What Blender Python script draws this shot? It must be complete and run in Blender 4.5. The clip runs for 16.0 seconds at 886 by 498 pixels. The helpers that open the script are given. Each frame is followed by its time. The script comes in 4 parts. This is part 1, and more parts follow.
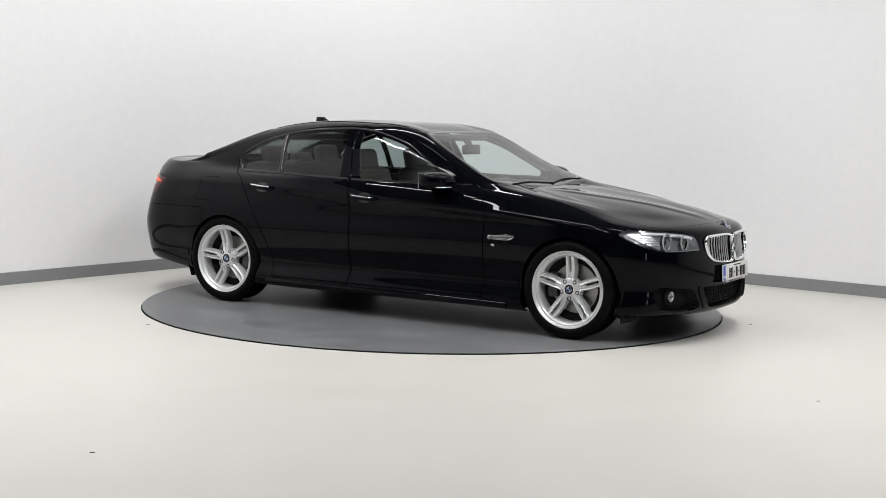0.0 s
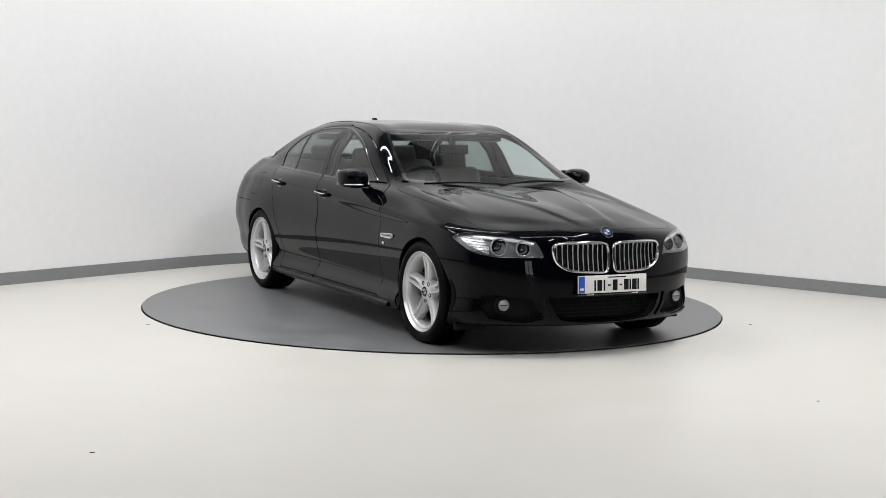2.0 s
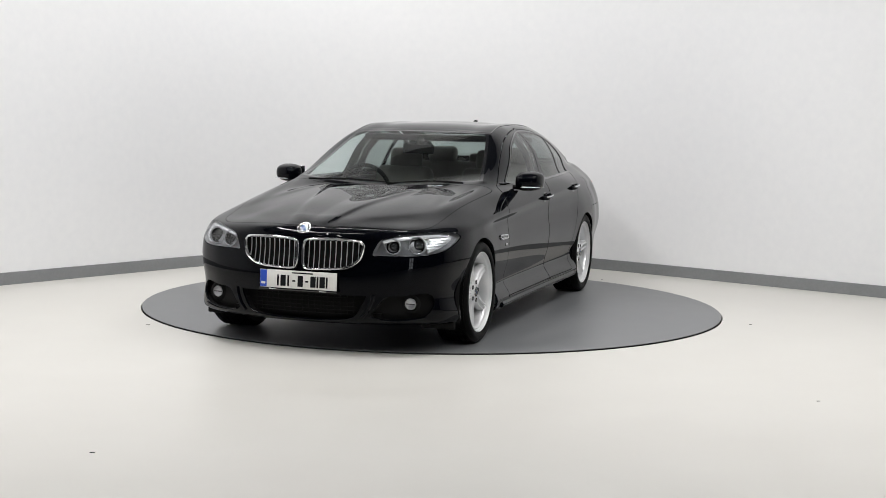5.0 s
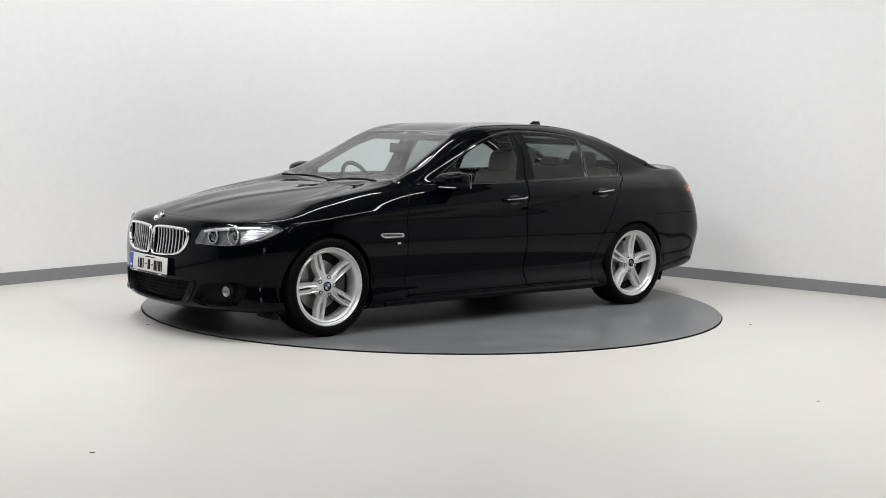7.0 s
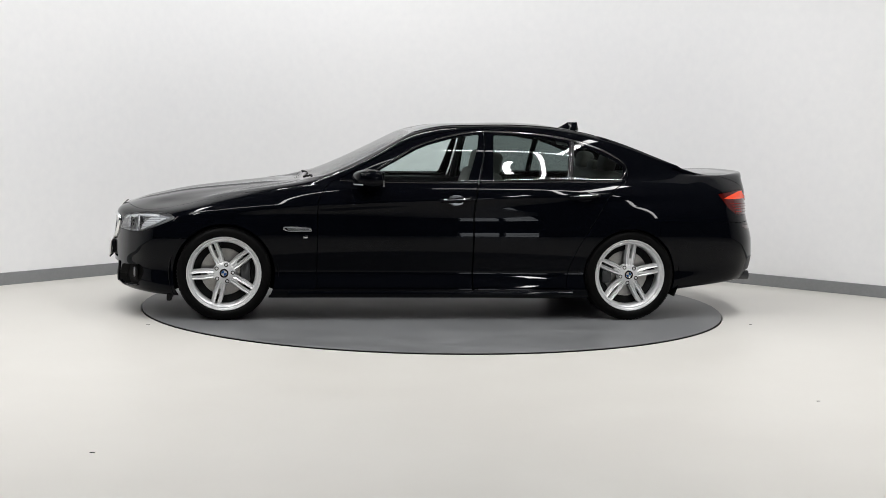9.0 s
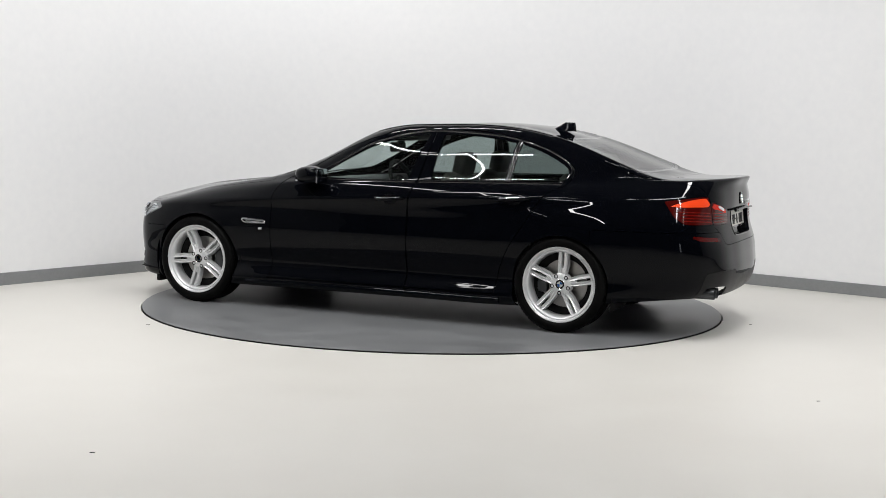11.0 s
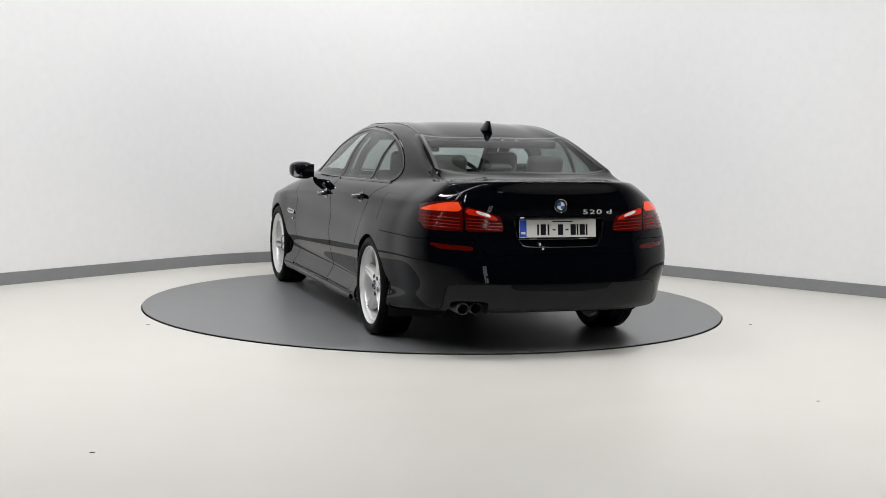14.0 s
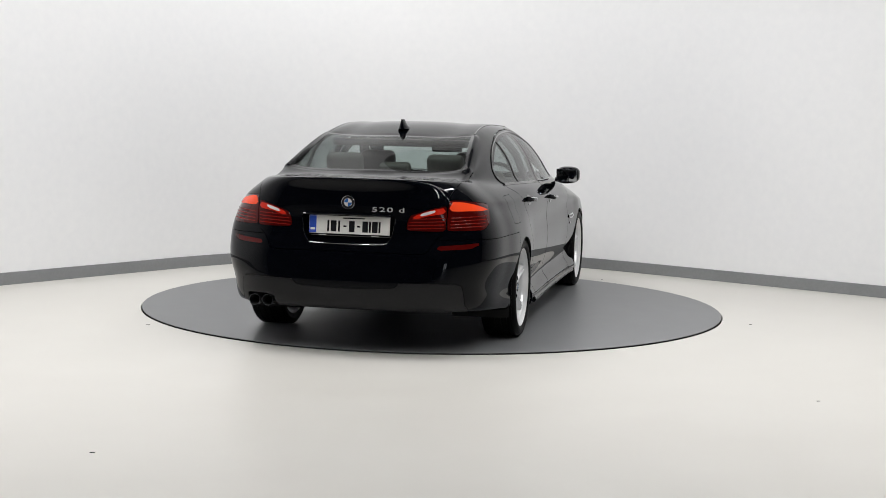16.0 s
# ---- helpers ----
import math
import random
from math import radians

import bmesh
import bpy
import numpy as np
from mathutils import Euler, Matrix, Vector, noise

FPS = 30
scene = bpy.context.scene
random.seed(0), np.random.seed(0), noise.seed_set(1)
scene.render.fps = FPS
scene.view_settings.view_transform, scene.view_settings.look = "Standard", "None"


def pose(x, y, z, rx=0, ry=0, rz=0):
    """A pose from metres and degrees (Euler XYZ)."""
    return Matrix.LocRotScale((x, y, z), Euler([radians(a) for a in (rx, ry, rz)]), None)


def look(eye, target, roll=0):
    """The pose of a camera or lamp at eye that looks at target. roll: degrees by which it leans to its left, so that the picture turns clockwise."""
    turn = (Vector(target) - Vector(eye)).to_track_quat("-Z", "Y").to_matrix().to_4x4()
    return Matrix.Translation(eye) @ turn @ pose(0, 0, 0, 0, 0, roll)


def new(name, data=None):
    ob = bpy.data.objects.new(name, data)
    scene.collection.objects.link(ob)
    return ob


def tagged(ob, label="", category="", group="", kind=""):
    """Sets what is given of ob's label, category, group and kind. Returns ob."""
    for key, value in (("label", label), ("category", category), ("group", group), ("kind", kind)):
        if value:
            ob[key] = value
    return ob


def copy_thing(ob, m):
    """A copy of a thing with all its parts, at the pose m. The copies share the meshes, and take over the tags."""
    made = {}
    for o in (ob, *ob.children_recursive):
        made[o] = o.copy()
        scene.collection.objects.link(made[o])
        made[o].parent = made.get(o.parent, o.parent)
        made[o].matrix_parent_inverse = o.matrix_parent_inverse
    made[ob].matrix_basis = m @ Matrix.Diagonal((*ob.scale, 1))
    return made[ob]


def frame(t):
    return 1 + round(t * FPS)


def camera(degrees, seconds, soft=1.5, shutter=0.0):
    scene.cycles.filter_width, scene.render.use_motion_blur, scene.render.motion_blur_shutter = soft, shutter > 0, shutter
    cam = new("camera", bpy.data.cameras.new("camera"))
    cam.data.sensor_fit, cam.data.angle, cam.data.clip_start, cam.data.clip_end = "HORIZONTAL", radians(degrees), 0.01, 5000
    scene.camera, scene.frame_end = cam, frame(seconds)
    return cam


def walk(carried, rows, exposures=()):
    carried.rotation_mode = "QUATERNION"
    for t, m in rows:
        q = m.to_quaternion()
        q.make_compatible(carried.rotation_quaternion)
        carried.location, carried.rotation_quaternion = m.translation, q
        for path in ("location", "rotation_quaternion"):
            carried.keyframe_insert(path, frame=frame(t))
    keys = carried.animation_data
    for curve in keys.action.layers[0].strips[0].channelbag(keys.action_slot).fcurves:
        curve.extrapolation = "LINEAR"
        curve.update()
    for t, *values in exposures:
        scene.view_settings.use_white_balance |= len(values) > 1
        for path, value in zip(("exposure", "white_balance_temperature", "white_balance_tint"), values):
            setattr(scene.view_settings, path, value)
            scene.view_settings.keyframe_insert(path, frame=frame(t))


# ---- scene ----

from mathutils.bvhtree import BVHTree

# ------------------------------------------------------------------ camera
EYE = Vector((0.0, -10.624, 1.485))
PITCH, YAW = radians(5.656), radians(0.409)
AIM = EYE + 10.0 * Vector((math.sin(YAW) * math.cos(PITCH), math.cos(YAW) * math.cos(PITCH), -math.sin(PITCH)))
cam = camera(36.37, 16.0, 0.75)
walk(cam, [(0.0, look(EYE, AIM, 1.18)), (16.0, look(EYE, AIM, 1.18))])

# ------------------------------------------------------------------ world and light
world = bpy.data.worlds.new("world")
scene.world = world
world.use_nodes = True
world.node_tree.nodes["Background"].inputs[0].default_value = (0.02, 0.021, 0.023, 1)
world.node_tree.nodes["Background"].inputs[1].default_value = 0.3
scene.view_settings.exposure = -0.11


# ------------------------------------------------------------------ materials
def shader(name, base, rough=0.5, metal=0.0, coat=0.0, spec=0.5, trans=0.0, ior=1.5, emit=0.0):
    m = bpy.data.materials.new(name)
    m.use_nodes = True
    b = m.node_tree.nodes["Principled BSDF"]
    b.inputs["Base Color"].default_value = (*base, 1)
    b.inputs["Roughness"].default_value = rough
    b.inputs["Metallic"].default_value = metal
    b.inputs["Coat Weight"].default_value = coat
    b.inputs["Coat Roughness"].default_value = 0.02
    b.inputs["Specular IOR Level"].default_value = spec
    b.inputs["Transmission Weight"].default_value = trans
    b.inputs["IOR"].default_value = ior
    if emit:
        b.inputs["Emission Color"].default_value = (*base, 1)
        b.inputs["Emission Strength"].default_value = emit
    return m


def vary(m, scales, low, high, rough=None, bump=0.0, bump_scale=200.0, stretch=(1, 1, 1), coords="Object"):
    """Mix two noises into the colour of m, between low and high, and let rough and bump follow them."""
    t = m.node_tree
    n, l, b = t.nodes, t.links, t.nodes["Principled BSDF"]
    tc, mp = n.new("ShaderNodeTexCoord"), n.new("ShaderNodeMapping")
    mp.inputs["Scale"].default_value = stretch
    l.new(tc.outputs[coords], mp.inputs["Vector"])
    parts = []
    for s in scales:
        x = n.new("ShaderNodeTexNoise")
        x.inputs["Scale"].default_value, x.inputs["Detail"].default_value = s, 6.0
        l.new(mp.outputs[0], x.inputs["Vector"])
        parts.append(x.outputs["Fac"])
    mix = n.new("ShaderNodeMath")
    mix.operation = "ADD"
    l.new(parts[0], mix.inputs[0]), l.new(parts[-1], mix.inputs[1])
    half = n.new("ShaderNodeMapRange")
    half.inputs[1].default_value, half.inputs[2].default_value = 0.7, 1.3
    l.new(mix.outputs[0], half.inputs[0])
    ramp = n.new("ShaderNodeMix")
    ramp.data_type = "RGBA"
    ramp.inputs[6].default_value, ramp.inputs[7].default_value = (*low, 1), (*high, 1)
    l.new(half.outputs[0], ramp.inputs[0])
    l.new(ramp.outputs[2], b.inputs["Base Color"])
    if rough:
        r = n.new("ShaderNodeMapRange")
        r.inputs[3].default_value, r.inputs[4].default_value = rough
        l.new(half.outputs[0], r.inputs[0])
        l.new(r.outputs[0], b.inputs["Roughness"])
    if bump:
        x, u = n.new("ShaderNodeTexNoise"), n.new("ShaderNodeBump")
        x.inputs["Scale"].default_value, x.inputs["Detail"].default_value = bump_scale, 4.0
        l.new(mp.outputs[0], x.inputs["Vector"])
        u.inputs["Strength"].default_value, u.inputs["Distance"].default_value = bump, 0.002
        l.new(x.outputs["Fac"], u.inputs["Height"])
        l.new(u.outputs[0], b.inputs["Normal"])
    return m


def lacquer(m, low, high, power=3.0):
    """Let the clear coat of m gain gloss towards grazing angles."""
    n, l, b = m.node_tree.nodes, m.node_tree.links, m.node_tree.nodes["Principled BSDF"]
    edge, bend, gain = n.new("ShaderNodeLayerWeight"), n.new("ShaderNodeMath"), n.new("ShaderNodeMapRange")
    edge.inputs[0].default_value = 0.5
    bend.operation, bend.inputs[1].default_value = "POWER", power
    l.new(edge.outputs["Facing"], bend.inputs[0]), l.new(bend.outputs[0], gain.inputs[0])
    gain.inputs[3].default_value, gain.inputs[4].default_value = low, high
    l.new(gain.outputs[0], b.inputs["Coat Weight"])
    return m


PAINT = lacquer(shader("black_metallic_paint", (0.0012, 0.0015, 0.0026), 0.4, 0.0, 1.0, 0.0), 0.20, 1.0, 1.4)
PAINT.node_tree.nodes["Principled BSDF"].inputs["Coat Roughness"].default_value = 0.008
GLOSS = shader("black_gloss_trim", (0.004, 0.004, 0.005), 0.12, 0.0, 0.5)
SATIN = vary(shader("dark_satin_plastic", (0.012, 0.012, 0.013), 0.4, spec=0.16), (6, 90), (0.008, 0.008, 0.009), (0.012, 0.012, 0.013), (0.3, 0.42))
MATT = vary(shader("matt_black_plastic", (0.006, 0.006, 0.006), 0.7, spec=0.12), (9, 120), (0.004, 0.004, 0.004), (0.009, 0.009, 0.009), (0.6, 0.8))
RUBBER = vary(shader("tyre_rubber", (0.005, 0.005, 0.005), 0.5, spec=0.06), (8, 60), (0.0015, 0.0015, 0.0016), (0.004, 0.004, 0.004), (0.38, 0.55), 0.2, 300)
SILVER = vary(shader("silver_alloy_paint", (0.62, 0.63, 0.64), 0.34, 0.5), (3, 14), (0.66, 0.665, 0.67), (0.72, 0.725, 0.73), (0.30, 0.38))
CHROME = shader("chrome", (0.83, 0.84, 0.85), 0.08, 1.0)
STEEL = vary(shader("brake_steel", (0.42, 0.41, 0.40), 0.35, 0.9), (12, 200), (0.30, 0.29, 0.28), (0.45, 0.44, 0.43), (0.3, 0.45), stretch=(1, 1, 1))


def glass(name, tint, rough=0.0):
    """A thin pane: tinted see-through with the gloss of glass."""
    m = bpy.data.materials.new(name)
    m.use_nodes = True
    n, l = m.node_tree.nodes, m.node_tree.links
    n.remove(n["Principled BSDF"])
    see, gloss, mix, edge = n.new("ShaderNodeBsdfTransparent"), n.new("ShaderNodeBsdfGlossy"), n.new("ShaderNodeMixShader"), n.new("ShaderNodeLayerWeight")
    power, fr = n.new("ShaderNodeMath"), n.new("ShaderNodeMath")
    power.operation, fr.operation = "POWER", "MULTIPLY_ADD"
    power.inputs[1].default_value, fr.inputs[1].default_value, fr.inputs[2].default_value = 5.0, 0.95, 0.045
    edge.inputs[0].default_value = 0.5
    l.new(edge.outputs["Facing"], power.inputs[0]), l.new(power.outputs[0], fr.inputs[0])
    see.inputs[0].default_value = (*tint, 1)
    gloss.inputs["Roughness"].default_value = rough
    l.new(fr.outputs[0], mix.inputs[0]), l.new(see.outputs[0], mix.inputs[1]), l.new(gloss.outputs[0], mix.inputs[2])
    l.new(mix.outputs[0], n["Material Output"].inputs["Surface"])
    return m


TINT = glass("tinted_window_glass", (0.80, 0.87, 0.855))
MIDTINT = glass("grey_rear_screen_glass", (0.52, 0.58, 0.565))
DARKTINT = glass("dark_tinted_glass", (0.37, 0.42, 0.41))
CLEAR = glass("clear_lamp_cover", (0.93, 0.94, 0.95))
RED = lacquer(shader("red_lamp_plastic", (0.050, 0.0015, 0.001), 0.12, 0.0, 1.0, 0.1), 0.3, 1.0)
REDDARK = lacquer(shader("dark_red_lamp_plastic", (0.06, 0.002, 0.0015), 0.15, 0.0, 1.0, 0.1), 0.3, 1.0)
REDBAR = shader("red_lamp_bar", (0.16, 0.004, 0.002), 0.2, spec=0.2)
REDBRIGHT = lacquer(shader("bright_red_lamp_plastic", (0.50, 0.016, 0.006), 0.15, 0.0, 1.0, 0.1), 0.3, 1.0)
ORANGE = shader("amber_lamp_plastic", (0.80, 0.060, 0.012), 0.15, 0.0, 0.3, 0.2)
WHITEP = vary(shader("plate_white", (0.72, 0.71, 0.68), 0.35), (20, 200), (0.68, 0.67, 0.64), (0.75, 0.74, 0.71), (0.3, 0.4))
BLUE = shader("plate_blue", (0.02, 0.07, 0.45), 0.35)
INK = shader("plate_ink", (0.01, 0.01, 0.012), 0.5, spec=0.1)
LEATHER = vary(shader("grey_beige_leather", (0.12, 0.105, 0.09), 0.5), (8, 150), (0.100, 0.092, 0.082), (0.140, 0.128, 0.114), (0.42, 0.55), 0.3, 250)
LAMPBOWL = shader("lamp_reflector", (0.6, 0.61, 0.63), 0.3, 0.7)
WALL = vary(shader("white_wall_paint", (0.78, 0.78, 0.79), 0.6), (0.6, 14), (0.765, 0.768, 0.778), (0.80, 0.80, 0.805), (0.55, 0.65), 0.08, 90)
FLOORM = vary(shader("cream_resin_floor", (0.62, 0.60, 0.56), 0.4, spec=0.35), (0.35, 2.2), (0.605, 0.588, 0.550), (0.645, 0.630, 0.595), (0.36, 0.44))
SKIRT = vary(shader("grey_skirting_paint", (0.21, 0.215, 0.22), 0.45), (2, 40), (0.195, 0.20, 0.205), (0.225, 0.23, 0.235), (0.4, 0.5))
PLATEM = vary(shader("grey_turntable_paint", (0.17, 0.175, 0.18), 0.4), (0.9, 4.5), (0.128, 0.132, 0.136), (0.196, 0.201, 0.207), (0.32, 0.42))
CEILING = vary(shader("grey_ceiling_paint", (0.15, 0.15, 0.152), 0.7), (0.7, 20), (0.14, 0.14, 0.142), (0.16, 0.16, 0.162), (0.6, 0.75))
DARKWALL = vary(shader("charcoal_wall_paint", (0.05, 0.05, 0.052), 0.7), (0.7, 20), (0.045, 0.045, 0.047), (0.058, 0.058, 0.06), (0.6, 0.75))


# ------------------------------------------------------------------ mesh helpers
def part(name, bm, material, parent=None, label=""):
    me = bpy.data.meshes.new(name)
    bm.to_mesh(me)
    bm.free()
    me.materials.append(material)
    for p in me.polygons:
        p.use_smooth = True
    me.set_sharp_from_angle(angle=radians(35))
    ob = new(name, me)
    ob.parent = parent
    if label:
        tagged(ob, label)
    return ob


def box(size, at=(0, 0, 0), bevel=0.0, turn=None, seg=2):
    bm = bmesh.new()
    m = Matrix.Translation(at) @ (turn or Matrix()) @ Matrix.Diagonal((*size, 1))
    bmesh.ops.create_cube(bm, size=1, matrix=m)
    if bevel:
        bmesh.ops.bevel(bm, geom=bm.edges[:], offset=bevel, segments=seg, affect="EDGES", profile=0.5)
    return bm


def merged(*bms):
    out = bmesh.new()
    for b in bms:
        me = bpy.data.meshes.new("tmp")
        b.to_mesh(me)
        b.free()
        out.from_mesh(me)
        bpy.data.meshes.remove(me)
    return out


def lathe(profile, seg=64, axis="y"):
    """Turn a list of (radius, along) round the y axis."""
    bm = bmesh.new()
    rings = []
    for r, a in profile:
        rings.append([bm.verts.new((r * math.cos(2 * math.pi * i / seg), a, r * math.sin(2 * math.pi * i / seg))) for i in range(seg)])
    for p, q in zip(rings, rings[1:]):
        for i in range(seg):
            bm.faces.new((p[i], p[(i + 1) % seg], q[(i + 1) % seg], q[i]))
    bmesh.ops.remove_doubles(bm, verts=bm.verts[:], dist=1e-5)
    bmesh.ops.recalc_face_normals(bm, faces=bm.faces[:])
    return bm


def sweep(points, radius, closed=False, sides=8, flat=1.0, up=(0, 0, 1)):
    """A bar along points; flat squeezes it along up."""
    bm = bmesh.new()
    pts = [Vector(p) for p in points]
    n, rings = len(pts), []
    for i, p in enumerate(pts):
        a = pts[(i - 1) % n] if closed or i else p
        b = pts[(i + 1) % n] if closed or i < n - 1 else p
        t = (b - a).normalized()
        u = Vector(up) - t * t.dot(Vector(up))
        u = u.normalized() if u.length > 1e-4 else t.orthogonal().normalized()
        w = t.cross(u)
        rings.append([bm.verts.new(p + radius * (math.cos(k) * w + flat * math.sin(k) * u)) for k in (2 * math.pi * j / sides for j in range(sides))])
    for i in range(n if closed else n - 1):
        p, q = rings[i], rings[(i + 1) % n]
        for j in range(sides):
            bm.faces.new((p[j], p[(j + 1) % sides], q[(j + 1) % sides], q[j]))
    if not closed:
        bm.faces.new(rings[0]), bm.faces.new(rings[-1])
    bmesh.ops.recalc_face_normals(bm, faces=bm.faces[:])
    return bm


def smooth_loop(pts, k=8, closed=True):
    """Catmull-Rom points through a plane or space polygon."""
    p = np.array(pts, float)
    n, out = len(p), []
    for i in range(n if closed else n - 1):
        a, b, c, d = (p[(i + j) % n] if closed else p[min(max(i + j, 0), n - 1)] for j in (-1, 0, 1, 2))
        for s in np.arange(k) / k:
            out.append(0.5 * (2 * b + (c - a) * s + (2 * a - 5 * b + 4 * c - d) * s * s + (3 * b - a - 3 * c + d) * s ** 3))
    if not closed:
        out.append(p[-1])
    return np.array(out)


def signed(poly):
    """Signed distance to a closed plane polygon, negative inside, as a function of an (n, 2) array."""
    a = np.asarray(poly, float)
    b = np.roll(a, -1, 0)

    def d(q):
        best, inside = np.full(len(q), 1e9), np.zeros(len(q), bool)
        for p0, p1 in zip(a, b):
            e, w = p1 - p0, q - p0
            s = np.clip((w @ e) / max(e @ e, 1e-12), 0, 1)
            best = np.minimum(best, ((w - s[:, None] * e) ** 2).sum(1))
            hit = (p0[1] > q[:, 1]) != (p1[1] > q[:, 1])
            if abs(e[1]) > 1e-12:
                inside ^= hit & (q[:, 0] < p0[0] + e[0] * (q[:, 1] - p0[1]) / e[1])
        r = np.sqrt(best)
        return np.where(inside, -r, r)
    return d

# ------------------------------------------------------------------ the room
CORNER = Vector((-0.49, 4.508))
DIR_L, DIR_R = Vector((-math.cos(radians(51)), -math.sin(radians(51)))), Vector((math.cos(radians(39)), -math.sin(radians(39))))
LONG_L, LONG_R, HIGH, CURVE, LAMP_Z = 18.0, 17.0, 5.5, 3.0, 4.65


def wall_line(inset=0.0):
    """Plan of the two white walls and the round corner between them; inset moves it into the room."""
    r = CURVE - inset
    mid = CORNER + CURVE * (DIR_L + DIR_R)
    pts = [CORNER + DIR_L * LONG_L + DIR_R * inset]
    for i in range(25):
        a = math.pi / 2 * i / 24
        pts.append(mid - r * (DIR_R * math.cos(a) + DIR_L * math.sin(a)))
    pts.append(CORNER + DIR_R * LONG_R + DIR_L * inset)
    return pts


def strip_wall(name, inner, outer, z0, z1, material, label, bevel=0.0):
    bm = bmesh.new()
    rows = [[bm.verts.new((p.x, p.y, z)) for p in line] for line, z in ((inner, z0), (inner, z1 - bevel), ([a.lerp(b, min(1, bevel / max((a - b).length, 1e-6))) for a, b in zip(inner, outer)], z1), (outer, z1), (outer, z0))]
    for a, b in zip(rows, rows[1:] + rows[:1]):
        for i in range(len(a) - 1):
            if (a[i].co - b[i].co).length > 1e-6:
                bm.faces.new((a[i], a[i + 1], b[i + 1], b[i]))
    for k in (0, -1):
        bm.faces.new([r[k] for r in rows])
    bmesh.ops.remove_doubles(bm, verts=bm.verts[:], dist=1e-5)
    bmesh.ops.recalc_face_normals(bm, faces=bm.faces[:])
    return tagged(part(name, bm, material), label, "wall" if "wall" in name else "skirting", kind="structure")


strip_wall("wall_north", wall_line(0), wall_line(-0.2), -0.1, HIGH, WALL, "plain white painted wall with a rounded corner")
strip_wall("baseboard", wall_line(0.014), wall_line(0.0005), -0.011, 0.094, SKIRT, "flat grey painted skirting board along the white wall", 0.003)


def flat_wall(name, a, b, label):
    d = (b - a).to_3d()
    bm = box((d.length + 0.4, 0.2, HIGH + 0.1), (*((a + b) / 2), HIGH / 2 - 0.05), turn=Matrix.Rotation(math.atan2(d.y, d.x), 4, "Z"))
    tagged(part(name, bm, DARKWALL), label, "wall", kind="structure")


END_L, END_R = CORNER + DIR_L * LONG_L, CORNER + DIR_R * LONG_R
FAR = END_L + DIR_R * LONG_R
flat_wall("wall_west", END_L + DIR_L * 0.1, FAR + DIR_L * 0.1, "plain charcoal painted wall")
flat_wall("wall_south", END_R + DIR_R * 0.1, FAR + DIR_R * 0.1, "plain charcoal painted wall")
ceil = merged(box((60, 60, 0.2), (0, -6, HIGH + 0.1)))
tagged(part("ceiling", ceil, CEILING), "plain dark grey painted ceiling", "ceiling", kind="structure")

# the floor is one sheet with a round hole in which the turntable sits
TABLE_R, FLOOR_Z = 2.253, -0.011
bm = bmesh.new()
SEG = 160
rims = [[bm.verts.new((r * math.cos(2 * math.pi * i / SEG), r * math.sin(2 * math.pi * i / SEG), z)) for i in range(SEG)] for r, z in ((TABLE_R + 0.007, -0.12), (TABLE_R + 0.007, -0.014), (TABLE_R + 0.010, FLOOR_Z), (6.0, FLOOR_Z), (40.0, FLOOR_Z))]
for a, b in zip(rims, rims[1:]):
    for i in range(SEG):
        bm.faces.new((a[i], a[(i + 1) % SEG], b[(i + 1) % SEG], b[i]))
bmesh.ops.recalc_face_normals(bm, faces=bm.faces[:])
tagged(part("floor", bm, FLOORM), "glossy cream resin floor with faint stains", "floor", kind="structure")
tagged(part("pit", merged(box((5, 5, 0.05), (0, 0, -0.15))), MATT), "dark pit below the turntable", "pit", kind="structure")

turntable = tagged(new("turntable"), "round grey painted turntable set flush into the floor", "turntable")
bm = lathe([(0.0, 0.0), (1.0, 0.0), (TABLE_R - 0.003, 0.0), (TABLE_R - 0.001, -0.0015), (TABLE_R - 0.001, -0.01)], SEG)
bmesh.ops.rotate(bm, verts=bm.verts[:], matrix=Matrix.Rotation(radians(90), 3, "X"))
for v in bm.verts:
    v.co.z = -abs(v.co.z)
bmesh.ops.recalc_face_normals(bm, faces=bm.faces[:])
part("top_plate", bm, PLATEM, turntable)
bm = lathe([(TABLE_R - 0.02, 0.004), (TABLE_R, 0.004), (TABLE_R, 0.09), (TABLE_R - 0.02, 0.09)], SEG)
bmesh.ops.rotate(bm, verts=bm.verts[:], matrix=Matrix.Rotation(radians(90), 3, "X"))
for v in bm.verts:
    v.co.z = -abs(v.co.z)
bmesh.ops.recalc_face_normals(bm, faces=bm.faces[:])
part("edge_band", bm, MATT, turntable, "dark edge of the turntable")

